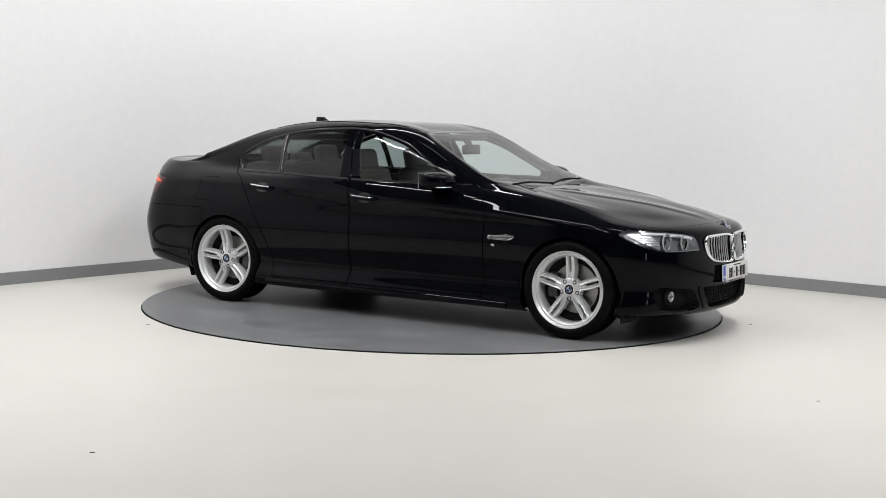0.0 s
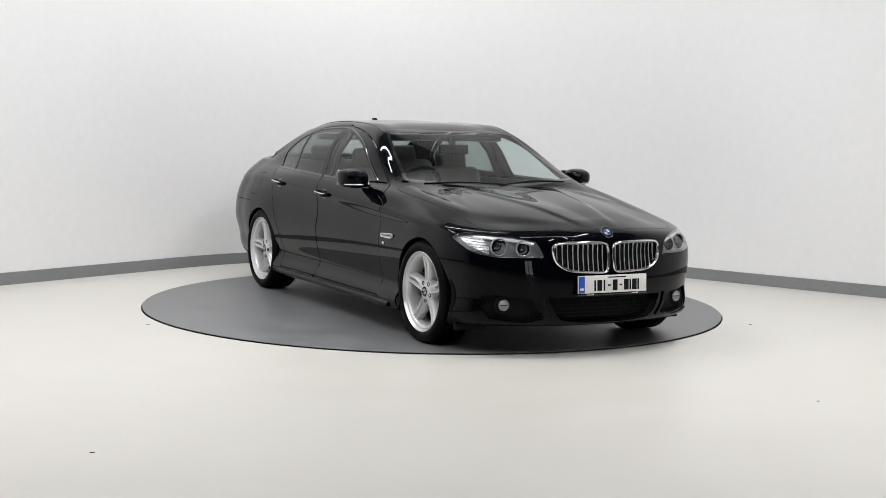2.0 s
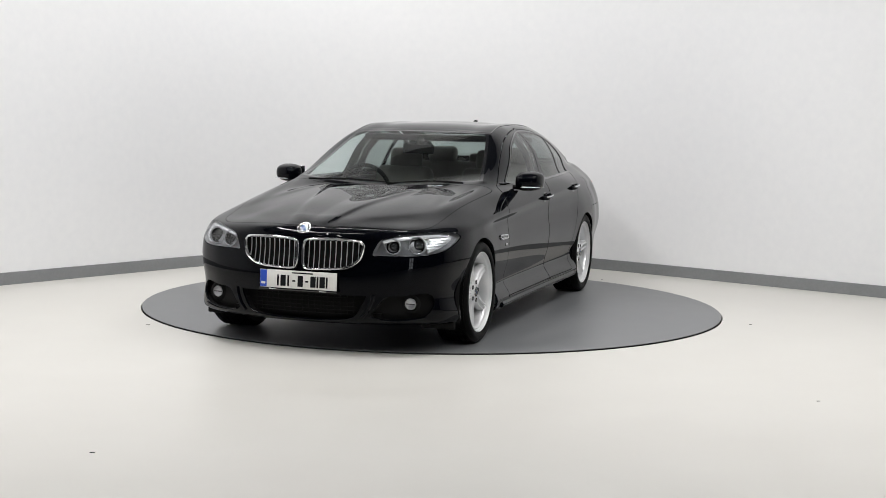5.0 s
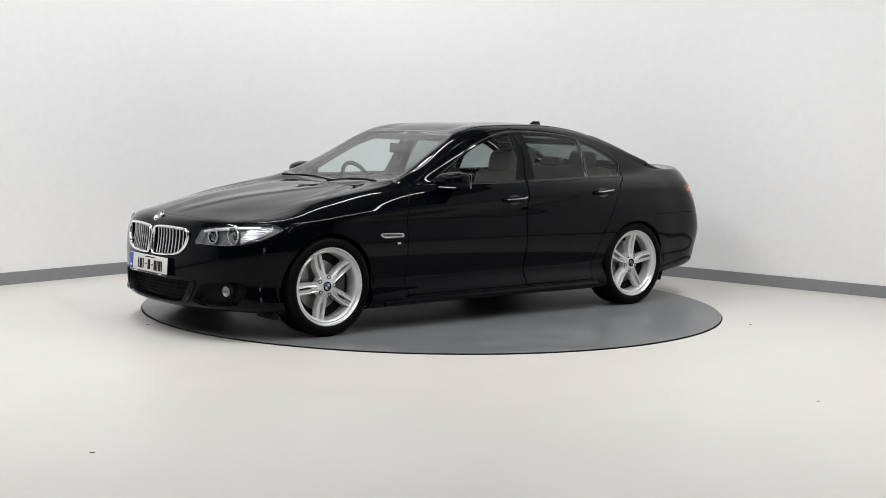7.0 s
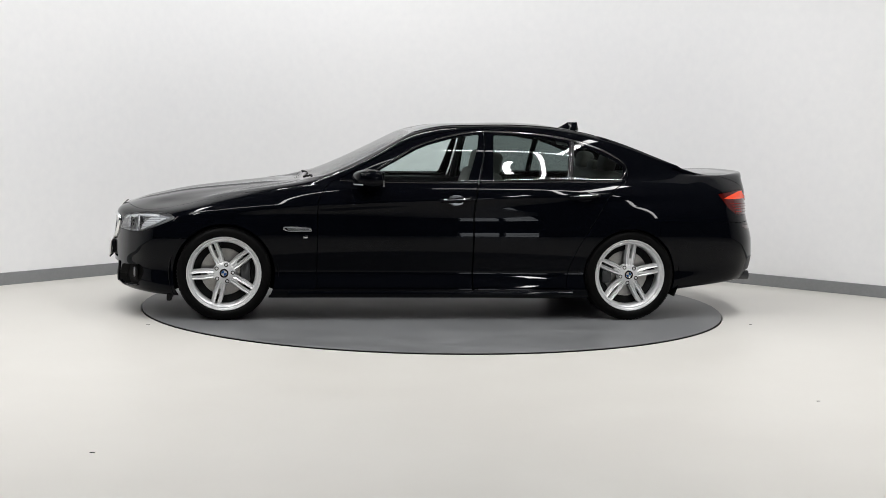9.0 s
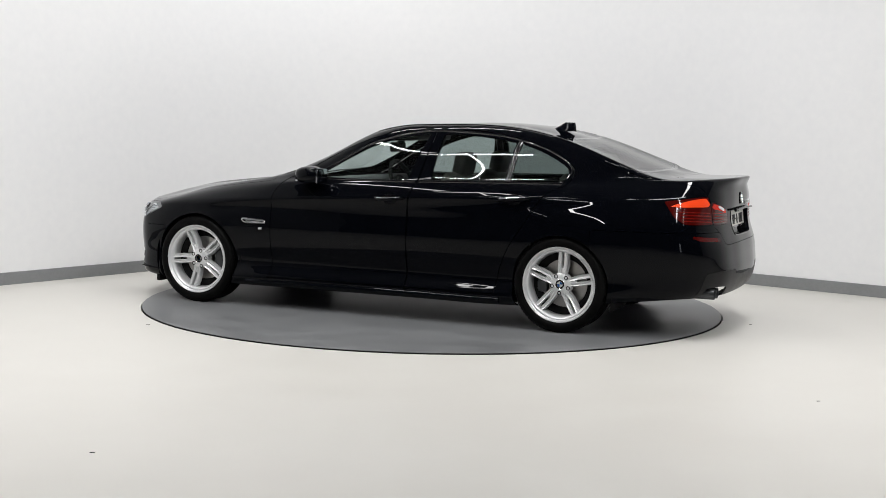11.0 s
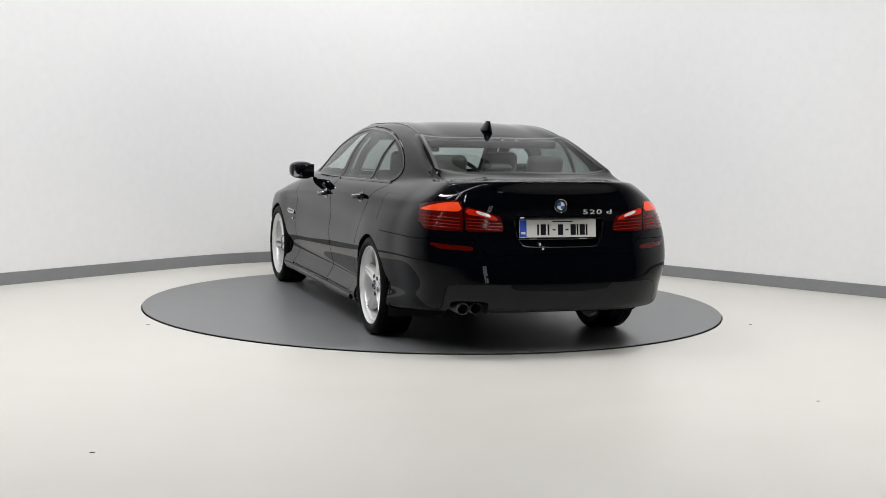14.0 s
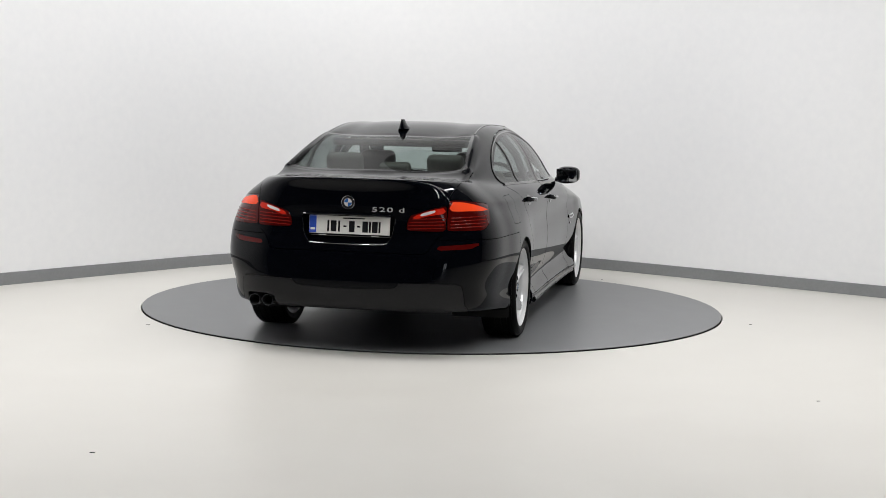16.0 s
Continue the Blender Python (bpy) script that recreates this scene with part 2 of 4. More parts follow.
# long ceiling lights, those near the walls turned towards them
LIGHTS = ((2.6, -1.0, 0, 42), (2.6, -3.5, 45, 52), (2.6, -6.0, 30, 94), (5.0, -6.5, 50, 36))
for x, y, tilt, watts in LIGHTS:
    for s in (-1, 1):
        into = DIR_R if s < 0 else DIR_L
        down = Vector((0, 0, -1)) * math.cos(radians(tilt)) - into.to_3d() * math.sin(radians(tilt))
        zz = -down
        yy = (Vector((0, 1, 0)) - zz * zz.y).normalized()
        xx = yy.cross(zz)
        turn = Matrix((xx, yy, zz)).transposed().to_4x4()
        m = Matrix.Translation((s * x, y, LAMP_Z)) @ turn
        lamp = bpy.data.lights.new("ceiling_lamp", "AREA")
        lamp.shape, lamp.size, lamp.size_y, lamp.energy = "RECTANGLE", 0.16, 2.4, watts * 1.30
        lamp.color = (1.0, 0.995, 0.99)
        ob = new("ceiling_lamp", lamp)
        ob.matrix_basis = m
        fixture = tagged(new("ceiling_light"), "long white ceiling light hung above the turntable", "lamp", "ceiling lights")
        fixture.matrix_basis = m
        part("housing", box((0.2, 2.5, 0.06), (0, 0, 0.045), 0.01), WALL, fixture)
        for e in (-1, 1):
            hang = part("hanger", box((0.012, 0.012, 0.80), (0, 0, 0), 0), CHROME, fixture)
            hang.matrix_basis = turn.inverted() @ Matrix.Translation(yy * e + zz * 0.07 + Vector((0, 0, 0.39)))

# lights across the room: one near the corner, two in front of the turntable
for x, y, turned, tilt, watts, where in ((-0.8, 1.1, 84, -38, 72, "near the rounded corner"), (-1.75, -2.5, 90, 0, 56, "before the turntable"), (1.75, -2.3, 90, 0, 56, "before the turntable")):
    m = Matrix.Translation((x, y, LAMP_Z)) @ Matrix.Rotation(radians(turned), 4, "Z") @ Matrix.Rotation(radians(tilt), 4, "Y")
    lamp = bpy.data.lights.new("ceiling_lamp", "AREA")
    lamp.shape, lamp.size, lamp.size_y, lamp.energy, lamp.color = "RECTANGLE", 0.16, 2.4, watts, (1.0, 0.995, 0.99)
    new("ceiling_lamp", lamp).matrix_basis = m
    fixture = tagged(new("ceiling_light"), "long white ceiling light hung " + where, "lamp", "ceiling lights")
    fixture.matrix_basis = m
    part("housing", box((0.2, 2.5, 0.06), (0, 0, 0.045), 0.01), WALL, fixture)
    for e in (-1, 1):
        hang = part("hanger", box((0.012, 0.012, 0.79), (0, 0, 0.395)), CHROME, fixture)
        hang.matrix_basis = Matrix.Translation((0, e, 0.07)) @ Matrix.Rotation(radians(-tilt), 4, "Y")
# glazed door in the far wall, with daylight behind its panes
DAY = shader("daylit_pane", (0.90, 0.95, 1.0), 0.3, emit=7.0)
door_mid = CORNER + DIR_R * LONG_R + DIR_L * 12.4
door = tagged(new("door_1"), "tall glazed door with daylight behind its panes", "door", kind="structure")
door.matrix_basis = Matrix.Translation((door_mid.x, door_mid.y, FLOOR_Z)) @ Matrix.Rotation(math.atan2(DIR_L.y, DIR_L.x), 4, "Z")
for x in (-0.62, 0.0, 0.62):
    part("door_frame", box((0.07, 0.09, 2.35), (x, 0, 1.175), 0.006), SKIRT, door)
for z in (0.06, 0.85, 1.55, 2.32):
    for x in (-0.31, 0.31):
        part("door_rail", box((0.55, 0.08, 0.07), (x, 0, z), 0.006), SKIRT, door)
for x in (-0.31, 0.31):
    for z0, z1 in ((0.095, 0.815), (0.885, 1.515), (1.585, 2.285)):
        part("pane", box((0.55, 0.012, z1 - z0), (x, 0, (z0 + z1) / 2)), DAY, door)
# small flecks of dirt on the floor
for x, y, w in ((-1.472, -4.844, 0.012), (2.096, -3.460, 0.010), (1.579, 1.886, 0.011), (-1.98, -1.30, 0.014), (2.36, -0.75, 0.012)):
    bm = bmesh.new()
    rim = [bm.verts.new((w * (0.6 + 0.4 * random.random()) * math.cos(a), 0.5 * w * (0.5 + 0.5 * random.random()) * math.sin(a), 0.002)) for a in (2 * math.pi * k / 9 for k in range(9))]
    low = [bm.verts.new((v.co.x * 1.1, v.co.y * 1.1, 0)) for v in rim]
    bm.faces.new(rim)
    for k in range(9):
        bm.faces.new((low[k], low[(k + 1) % 9], rim[(k + 1) % 9], rim[k]))
    fleck = tagged(part("dirt_fleck", bm, MATT), "small dark fleck of dirt on the cream floor", "dirt", "dirt flecks on the floor")
    fleck.location = (x, y, FLOOR_Z)

# ------------------------------------------------------------------ the car's surface
OFF = Vector((0.135, -0.019, 0.0))
car = tagged(new("car"), "glossy black saloon car with silver alloy wheels on the turntable", "car")

# plan of the widest line, from the nose's centre round one side to the tail's centre
PLAN_X = [2.316, 2.302, 2.245, 2.145, 2.025, 1.87, 1.5, 1.1, 0.78, 0.2, -0.4, -1.0, -1.5, -1.95, -2.38, -2.525, -2.575, -2.587]
PLAN_Y = [0, 0.25, 0.485, 0.706, 0.846, 0.905, 0.938, 0.928, 0.918, 0.914, 0.917, 0.930, 0.945, 0.920, 0.822, 0.615, 0.335, 0]
FRONT = np.array([1, 1, 1, 0.9, 0.7, 0.35] + [0] * 12)
REAR = np.array([0] * 13 + [0.2, 0.7, 1, 1, 1])
SIDE = np.array([0, 0.2, 0.5, 0.8] + [1] * 10 + [0.8, 0.5, 0.2, 0])


SILL = np.array([0] * 6 + [0.2, 0.9, 1, 1, 1, 0.9, 0.2] + [0] * 5)
TUCK = np.array([0] * 13 + [0.5, 1, 0.8, 0.3, 0])


def low_rail(df, dr, dy, zf, zs, zr, sill=0.0, tuck=0.0):
    x = np.array(PLAN_X) + df * FRONT + dr * REAR
    y = np.array(PLAN_Y) + dy * SIDE + sill * SILL - tuck * TUCK
    wf = np.array([1, 1, 1, 1, 0.9, 0.6, 0.2] + [0] * 11)
    wr = np.array([0] * 12 + [0.2, 0.65, 1, 1, 1, 1])
    return np.stack([x, y, zf * wf + zr * wr + zs * (1 - wf - wr)], 1)


def rail(xs, ys, zs):
    return np.stack([xs, ys, zs], 1).astype(float)


RAILS = [
    low_rail(-0.10, 0.14, -0.07, 0.178, 0.158, 0.27, 0.02, 0.07),
    low_rail(-0.03, 0.06, -0.02, 0.192, 0.168, 0.275, 0.018, 0.06),
    low_rail(-0.005, 0.015, -0.012, 0.25, 0.232, 0.32, 0.028, 0.045),
    low_rail(0.0, -0.012, -0.028, 0.36, 0.325, 0.42, -0.012, 0.02),
    low_rail(0.0, -0.006, -0.012, 0.47, 0.47, 0.53),
    low_rail(-0.008, 0.008, 0.0, 0.57, 0.62, 0.63),
    low_rail(-0.02, 0.05, -0.016, 0.67, 0.745, 0.78),
    rail([2.285, 2.275, 2.20, 2.07, 1.95, 1.83, 1.5, 1.1, 0.78, 0.2, -0.4, -1.0, -1.5, -1.95, -2.32, -2.47, -2.525, -2.535],
         [0, 0.25, 0.48, 0.68, 0.79, 0.855, 0.900, 0.907, 0.908, 0.909, 0.909, 0.898, 0.870, 0.828, 0.745, 0.57, 0.32, 0],
         [0.742, 0.742, 0.742, 0.745, 0.752, 0.768, 0.80, 0.822, 0.84, 0.868, 0.897, 0.923, 0.932, 0.938, 0.945, 0.95, 0.95, 0.95]),
    rail([2.235, 2.222, 2.145, 2.01, 1.90, 1.79, 1.5, 1.1, 0.78, 0.2, -0.4, -1.0, -1.5, -1.95, -2.30, -2.45, -2.515, -2.53],
         [0, 0.24, 0.455, 0.635, 0.73, 0.785, 0.822, 0.842, 0.855, 0.868, 0.870, 0.852, 0.805, 0.757, 0.685, 0.55, 0.31, 0],
         [0.778, 0.778, 0.777, 0.778, 0.785, 0.80, 0.853, 0.905, 0.942, 0.957, 0.974, 0.991, 1.001, 1.006, 1.013, 1.025, 1.03, 1.03]),
    rail([2.14, 2.13, 2.05, 1.92, 1.82, 1.72, 1.5, 1.1, 0.78, 0.2, -0.4, -1.0, -1.5, -1.95, -2.28, -2.44, -2.54, -2.56],
         [0, 0.22, 0.42, 0.57, 0.64, 0.685, 0.728, 0.766, 0.79, 0.822, 0.826, 0.804, 0.742, 0.69, 0.63, 0.5, 0.29, 0],
         [0.808, 0.807, 0.805, 0.806, 0.818, 0.835, 0.885, 0.948, 0.982, 0.998, 1.012, 1.025, 1.04, 1.052, 1.06, 1.073, 1.081, 1.083]),
    rail([2.0, 1.99, 1.93, 1.8, 1.7, 1.6, 1.42, 1.08, 0.70, 0.15, -0.42, -1.0, -1.55, -1.93, -2.22, -2.36, -2.44, -2.46],
         [0, 0.20, 0.36, 0.48, 0.54, 0.58, 0.62, 0.665, 0.725, 0.742, 0.737, 0.718, 0.675, 0.645, 0.59, 0.45, 0.26, 0],
         [0.840, 0.842, 0.846, 0.853, 0.864, 0.878, 0.908, 0.960, 1.042, 1.19, 1.22, 1.215, 1.16, 1.085, 1.072, 1.08, 1.084, 1.085]),
    rail([1.75, 1.74, 1.68, 1.58, 1.48, 1.38, 1.25, 1.02, 0.62, 0.10, -0.42, -1.0, -1.45, -1.87, -2.12, -2.24, -2.30, -2.32],
         [0, 0.18, 0.31, 0.41, 0.46, 0.50, 0.54, 0.60, 0.665, 0.592, 0.572, 0.565, 0.585, 0.62, 0.54, 0.4, 0.23, 0],
         [0.890, 0.893, 0.896, 0.902, 0.910, 0.920, 0.942, 0.972, 1.09, 1.346, 1.398, 1.384, 1.300, 1.150, 1.08, 1.082, 1.083, 1.083]),
    rail([1.3, 1.29, 1.26, 1.2, 1.14, 1.08, 1.0, 0.9, 0.60, 0.06, -0.42, -1.0, -1.46, -1.87, -2.03, -2.12, -2.15, -2.16],
         [0, 0.14, 0.24, 0.31, 0.36, 0.39, 0.42, 0.46, 0.44, 0.36, 0.33, 0.33, 0.36, 0.38, 0.34, 0.26, 0.15, 0],
         [0.945, 0.947, 0.950, 0.955, 0.960, 0.966, 0.976, 0.992, 1.125, 1.372, 1.422, 1.412, 1.300, 1.148, 1.098, 1.084, 1.083, 1.083]),
    rail([1.12, 1.11, 1.09, 1.06, 1.03, 1.0, 0.96, 0.89, 0.60, 0.05, -0.42, -1.0, -1.46, -1.87, -1.96, -2.01, -2.04, -2.06],
         [0] * 18,
         [0.963, 0.964, 0.967, 0.971, 0.975, 0.979, 0.984, 0.996, 1.132, 1.380, 1.432, 1.424, 1.312, 1.165, 1.130, 1.112, 1.102, 1.096]),
]


def spline(P, knots, at):
    """Cubic through the rows of P at uneven knots."""
    h = np.diff(knots)
    s = (P[1:] - P[:-1]) / h[:, None, None]
    m = np.empty_like(P)
    m[1:-1] = (s[:-1] * h[1:, None, None] + s[1:] * h[:-1, None, None]) / (h[1:] + h[:-1])[:, None, None]
    m[0], m[-1] = s[0], s[-1]
    k = np.clip(np.searchsorted(knots, at, side="right") - 1, 0, len(h) - 1)
    t = ((at - knots[k]) / h[k])[:, None, None]
    hk = h[k][:, None, None]
    return (2 * t ** 3 - 3 * t ** 2 + 1) * P[k] + (t ** 3 - 2 * t ** 2 + t) * hk * m[k] + (3 * t ** 2 - 2 * t ** 3) * P[k + 1] + (t ** 3 - t ** 2) * hk * m[k + 1]


FLIP = np.array([1, -1, 1])


def body_grid(nu=270, nv=140):
    G = np.array(RAILS)
    # along the rails
    A = G.transpose(1, 0, 2)
    A = np.concatenate([A[1:2] * FLIP, A, A[-2:-1] * FLIP])
    step = np.linalg.norm(np.diff(A, axis=0), axis=2)[:, 2:10].mean(1)
    kn = np.concatenate([[0], np.cumsum(step)])
    A = spline(A, kn, np.linspace(kn[1], kn[-2], nu)).transpose(1, 0, 2)
    # across them
    A = np.concatenate([A, A[-2:-1] * FLIP])
    step = np.linalg.norm(np.diff(A, axis=0), axis=2)[:, nu // 6: -nu // 6].mean(1)
    kn = np.concatenate([[0], np.cumsum(step)])
    A = spline(A, kn, np.linspace(0, kn[-2], nv))
    for _ in range(9):
        B = np.concatenate([A[:1], A, A[-2:-1] * FLIP])
        B = np.concatenate([B[:, 1:2] * FLIP, B, B[:, -2:-1] * FLIP], 1)
        L = (B[:-2, 1:-1] + B[2:, 1:-1] + B[1:-1, :-2] + B[1:-1, 2:]) / 4
        L[:2] = A[:2]
        A = 0.5 * A + 0.5 * L
    A[-1, :, 1] = A[:, 0, 1] = A[:, -1, 1] = 0
    return A


GRID = body_grid()
# the crease along the flanks, just above the door handles' feet
_cx = np.array([1.35, 1.1, 0.78, 0.2, -0.4, -1.0, -1.5, -1.9])
_cz = np.array([0.805, 0.822, 0.84, 0.866, 0.895, 0.918, 0.928, 0.934])
_d = GRID[..., 2] - np.interp(-GRID[..., 0], -_cx, _cz)
_f = np.clip((1.45 - GRID[..., 0]) / 0.25, 0, 1) * np.clip((GRID[..., 0] + 2.15) / 0.25, 0, 1) * (GRID[..., 1] > 0.6)
GRID[..., 1] += _f * (0.007 * np.exp(-np.abs(_d) / 0.022) - 0.005 * np.exp(-((_d + 0.055) / 0.035) ** 2))
# the two folds that run along the bonnet
_x, _y, _z = GRID[..., 0], np.abs(GRID[..., 1]), GRID[..., 2]
_line = 0.10 + 0.25 * np.clip((2.2 - _x) / 1.25, 0, 1)
_fade = np.clip((_x - 1.0) / 0.2, 0, 1) * np.clip((2.2 - _x) / 0.15, 0, 1) * (_z > 0.78)
GRID[..., 2] += 0.009 * _fade * np.where(_y < _line, np.exp(-((_y - _line) / 0.16) ** 2), np.exp(-((_y - _line) / 0.03) ** 2))


def normals(A):
    B = np.concatenate([A, A[-2:-1] * FLIP])
    B = np.concatenate([B[:, 1:2] * FLIP, B, B[:, -2:-1] * FLIP], 1)
    du = B[:-1, 2:] - B[:-1, :-2]
    dv = np.gradient(B, axis=0)[:-1, 1:-1]
    n = np.cross(du, dv)
    n /= np.maximum(np.linalg.norm(n, axis=2, keepdims=True), 1e-9)
    if n[40, 120, 1] < 0:
        n = -n
    n[-1, :, 1] = n[:, 0, 1] = n[:, -1, 1] = 0
    return n / np.maximum(np.linalg.norm(n, axis=2, keepdims=True), 1e-9)


W_SCREEN = [(0.905, 0.0), (0.90, 0.25), (0.865, 0.50), (0.80, 0.68), (0.765, 0.695), (0.60, 0.655), (0.36, 0.60), (0.16, 0.545), (0.125, 0.525), (0.11, 0.45), (0.085, 0.2), (0.08, 0.0), (0.085, -0.3), (0.5, -0.7), (0.85, -0.4)]
R_SCREEN = [(-1.36, 0.0), (-1.355, 0.2), (-1.33, 0.42), (-1.315, 0.51), (-1.335, 0.535), (-1.50, 0.555), (-1.70, 0.58), (-1.87, 0.605), (-1.915, 0.60), (-1.955, 0.45), (-1.985, 0.2), (-1.99, 0.0), (-1.95, -0.4), (-1.7, -0.6), (-1.4, -0.4)]


def even_out(poly, low, band):
    """Lay a smooth low-order surface under a screen, so that it mirrors cleanly."""
    p = GRID.reshape(-1, 3)
    d = np.where(p[:, 2] > low, signed(smooth_loop(poly, 5))(p[:, :2]), 1.0)
    x0, sx = p[d < 0, 0].mean(), 0.5

    def basis(q):
        u, v = (q[:, 0] - x0) / sx, q[:, 1] ** 2
        return np.stack([np.ones_like(u), u, u ** 2, u ** 3, v, v * u, v * u * u, v * v], 1)
    k, *_ = np.linalg.lstsq(basis(p[d < 0.01]), p[d < 0.01, 2], rcond=None)
    w = np.clip((band - d) / band, 0, 1)
    w = w * w * (3 - 2 * w)
    p[:, 2] += w * (basis(p) @ k - p[:, 2]) * (d < band)


def relax(mask, rounds):
    """Even out the skin where mask is near one."""
    global GRID
    for _ in range(rounds):
        B = np.concatenate([GRID[:1], GRID, GRID[-2:-1] * FLIP])
        B = np.concatenate([B[:, 1:2] * FLIP, B, B[:, -2:-1] * FLIP], 1)
        L = (B[:-2, 1:-1] + B[2:, 1:-1] + B[1:-1, :-2] + B[1:-1, 2:]) / 4
        GRID = GRID + 0.5 * mask[..., None] * (L - GRID)


_x, _z = GRID[..., 0], GRID[..., 2]
relax(np.clip((_z - 0.985) / 0.04, 0, 1) * np.clip((_x + 0.15) / 0.15, 0, 1) * np.clip((1.0 - _x) / 0.1, 0, 1), 22)
relax(np.clip((_z - 1.04) / 0.04, 0, 1) * np.clip((-1.15 - _x) / 0.15, 0, 1) * np.clip((_x + 2.1) / 0.1, 0, 1), 14)
even_out(W_SCREEN, 0.96, 0.04)
even_out(R_SCREEN, 1.0, 0.04)
NORM = normals(GRID)
NV, NU = GRID.shape[:2]
QUADS = [(i * NU + j, i * NU + j + 1, (i + 1) * NU + j + 1, (i + 1) * NU + j) for i in range(NV - 1) for j in range(NU - 1)]
TREE = BVHTree.FromPolygons([Vector(p) for p in GRID.reshape(-1, 3)], QUADS)


def skin(view, a, b, lift=0.0):
    """The point of the car's skin seen from the front (y, z), the rear (y, z), the side (x, z) or above (x, y), lifted along its normal."""
    at, way = {"front": ((4, a, b), (-1, 0, 0)), "rear": ((-4, a, b), (1, 0, 0)), "side": ((a, 3, b), (0, -1, 0)), "top": ((a, b, 3), (0, 0, -1))}[view]
    p, n, _, _ = TREE.ray_cast(Vector(at), Vector(way))
    if p is None:
        p, n, _, _ = TREE.find_nearest(Vector(at))
    if n.dot(Vector(way)) > 0:
        n = -n
    return p + n * lift


shell = bmesh.new()
LN = shell.verts.layers.float_vector.new("n")
_v = []
for p, n in zip(GRID.reshape(-1, 3), NORM.reshape(-1, 3)):
    v = shell.verts.new(p)
    v[LN] = Vector(n)
    _v.append(v)
for q in QUADS:
    shell.faces.new([_v[i] for i in q])


def cut_at(bm, d, level):
    bm.verts.index_update()
    co = np.array([v.co for v in bm.verts])
    f = d(co) - level
    f[np.abs(f) < 2e-5] = 2e-5
    made = set()
    ln = bm.verts.layers.float_vector["n"]
    for e in [e for e in bm.edges if f[e.verts[0].index] * f[e.verts[1].index] < 0]:
        a, b = e.verts
        s = f[a.index] / (f[a.index] - f[b.index])
        co, n = a.co.lerp(b.co, s), a[ln].lerp(b[ln], s)
        _, v = bmesh.utils.edge_split(e, a, s)
        v.co, v[ln] = co, n.normalized()
        made.add(v)
    for face in {f for v in made for f in v.link_faces}:
        ring = [v for v in face.verts if v in made]
        if len(ring) == 2 and not any(e.other_vert(ring[0]) is ring[1] for e in ring[0].link_edges):
            try:
                bmesh.utils.face_split(face, ring[0], ring[1])
            except ValueError:
                pass


def carve(d, gap=0.002):
    """Cut the region where d is negative out of the shell, with a gap round it."""
    levels = (-gap, gap) if gap else (0.0,)
    for level in levels:
        cut_at(shell, d, level)
    faces = shell.faces[:]
    mid = d(np.array([f.calc_center_median() for f in faces]))
    inner = [f for f, m in zip(faces, mid) if m < -gap]
    out = pull(inner)
    bmesh.ops.delete(shell, geom=[f for f, m in zip(faces, mid) if m <= gap], context="FACES")
    return out


def pull(faces):
    """The faces as arrays: points, normals and corner lists."""
    index, pts, nor, cor = {}, [], [], []
    ln = shell.verts.layers.float_vector["n"]
    for f in faces:
        row = []
        for v in f.verts:
            if v not in index:
                index[v] = len(pts)
                pts.append(v.co.copy()), nor.append(v[ln].copy())
            row.append(index[v])
        cor.append(row)
    return pts, nor, cor


def panel(name, piece, material, parent, sides="both", deep=0.012, shift=(0, 0, 0), label="", along=None):
    """Build a piece with turned-in edges. sides: both halves as one mesh, or left or right alone."""
    pts, nor, cor = piece
    if not cor:
        return None
    P = [p + Vector(shift) for p in pts]
    N = list(nor)
    count = {}
    for c in cor:
        for a, b in zip(c, c[1:] + c[:1]):
            count[(a, b)] = count.get((a, b), 0) + 1
    edges = [(a, b) for a, b in count if (b, a) not in count]
    F, flag, inner = [list(c) for c in cor], [True] * len(cor), {}
    for a, b in edges:
        if abs(P[a].y) < 1e-4 and abs(P[b].y) < 1e-4:
            continue
        for k in (a, b):
            if k not in inner:
                inner[k] = len(P)
                P.append(P[k] + (Vector(along) if along else -nor[k]) * deep)
                N.append(nor[k])
        F.append([b, a, inner[a], inner[b]]), flag.append(False)
    # the winding that faces outwards
    c = cor[len(cor) // 2]
    w = (P[c[1]] - P[c[0]]).cross(P[c[2]] - P[c[0]])
    if w.dot(nor[c[0]]) < 0:
        F = [f[::-1] for f in F]
    V2, N2, F2, flag2 = [], [], [], []
    for s in (1, -1):
        if (s == 1 and sides == "right") or (s == -1 and sides == "left"):
            continue
        base = len(V2)
        V2 += [(p.x, s * p.y, p.z) for p in P]
        N2 += [(n.x, s * n.y, n.z) for n in N]
        F2 += [[base + i for i in (f if s == 1 else f[::-1])] for f in F]
        flag2 += flag
    me = bpy.data.meshes.new(name)
    me.from_pydata(V2, [], F2)
    me.materials.append(material)
    for p in me.polygons:
        p.use_smooth = True
    loops = []
    for f, keep in zip(F2, flag2):
        loops += [N2[i] if keep else (0, 0, 0) for i in f]
    me.normals_split_custom_set(loops)
    ob = new(name, me)
    ob.parent = parent
    if label:
        tagged(ob, label)
    return ob


def pair(name, piece, material, **k):
    return [panel(name, piece, material, car, side, **k) for side in ("left", "right")]


def view_d(view, pts, k=6, limit=None, soft=True):
    """Distance function of a polygon drawn in one view; limit(co) is true where it holds."""
    f = signed(smooth_loop(pts, k) if soft else pts)
    cols = {"side": [0, 2], "front": [1, 2], "top": [0, 1]}[view]

    def d(co):
        r = f(co[:, cols])
        if limit is not None:
            r = np.where(limit(co), r, 1.0)
        return r
    return d


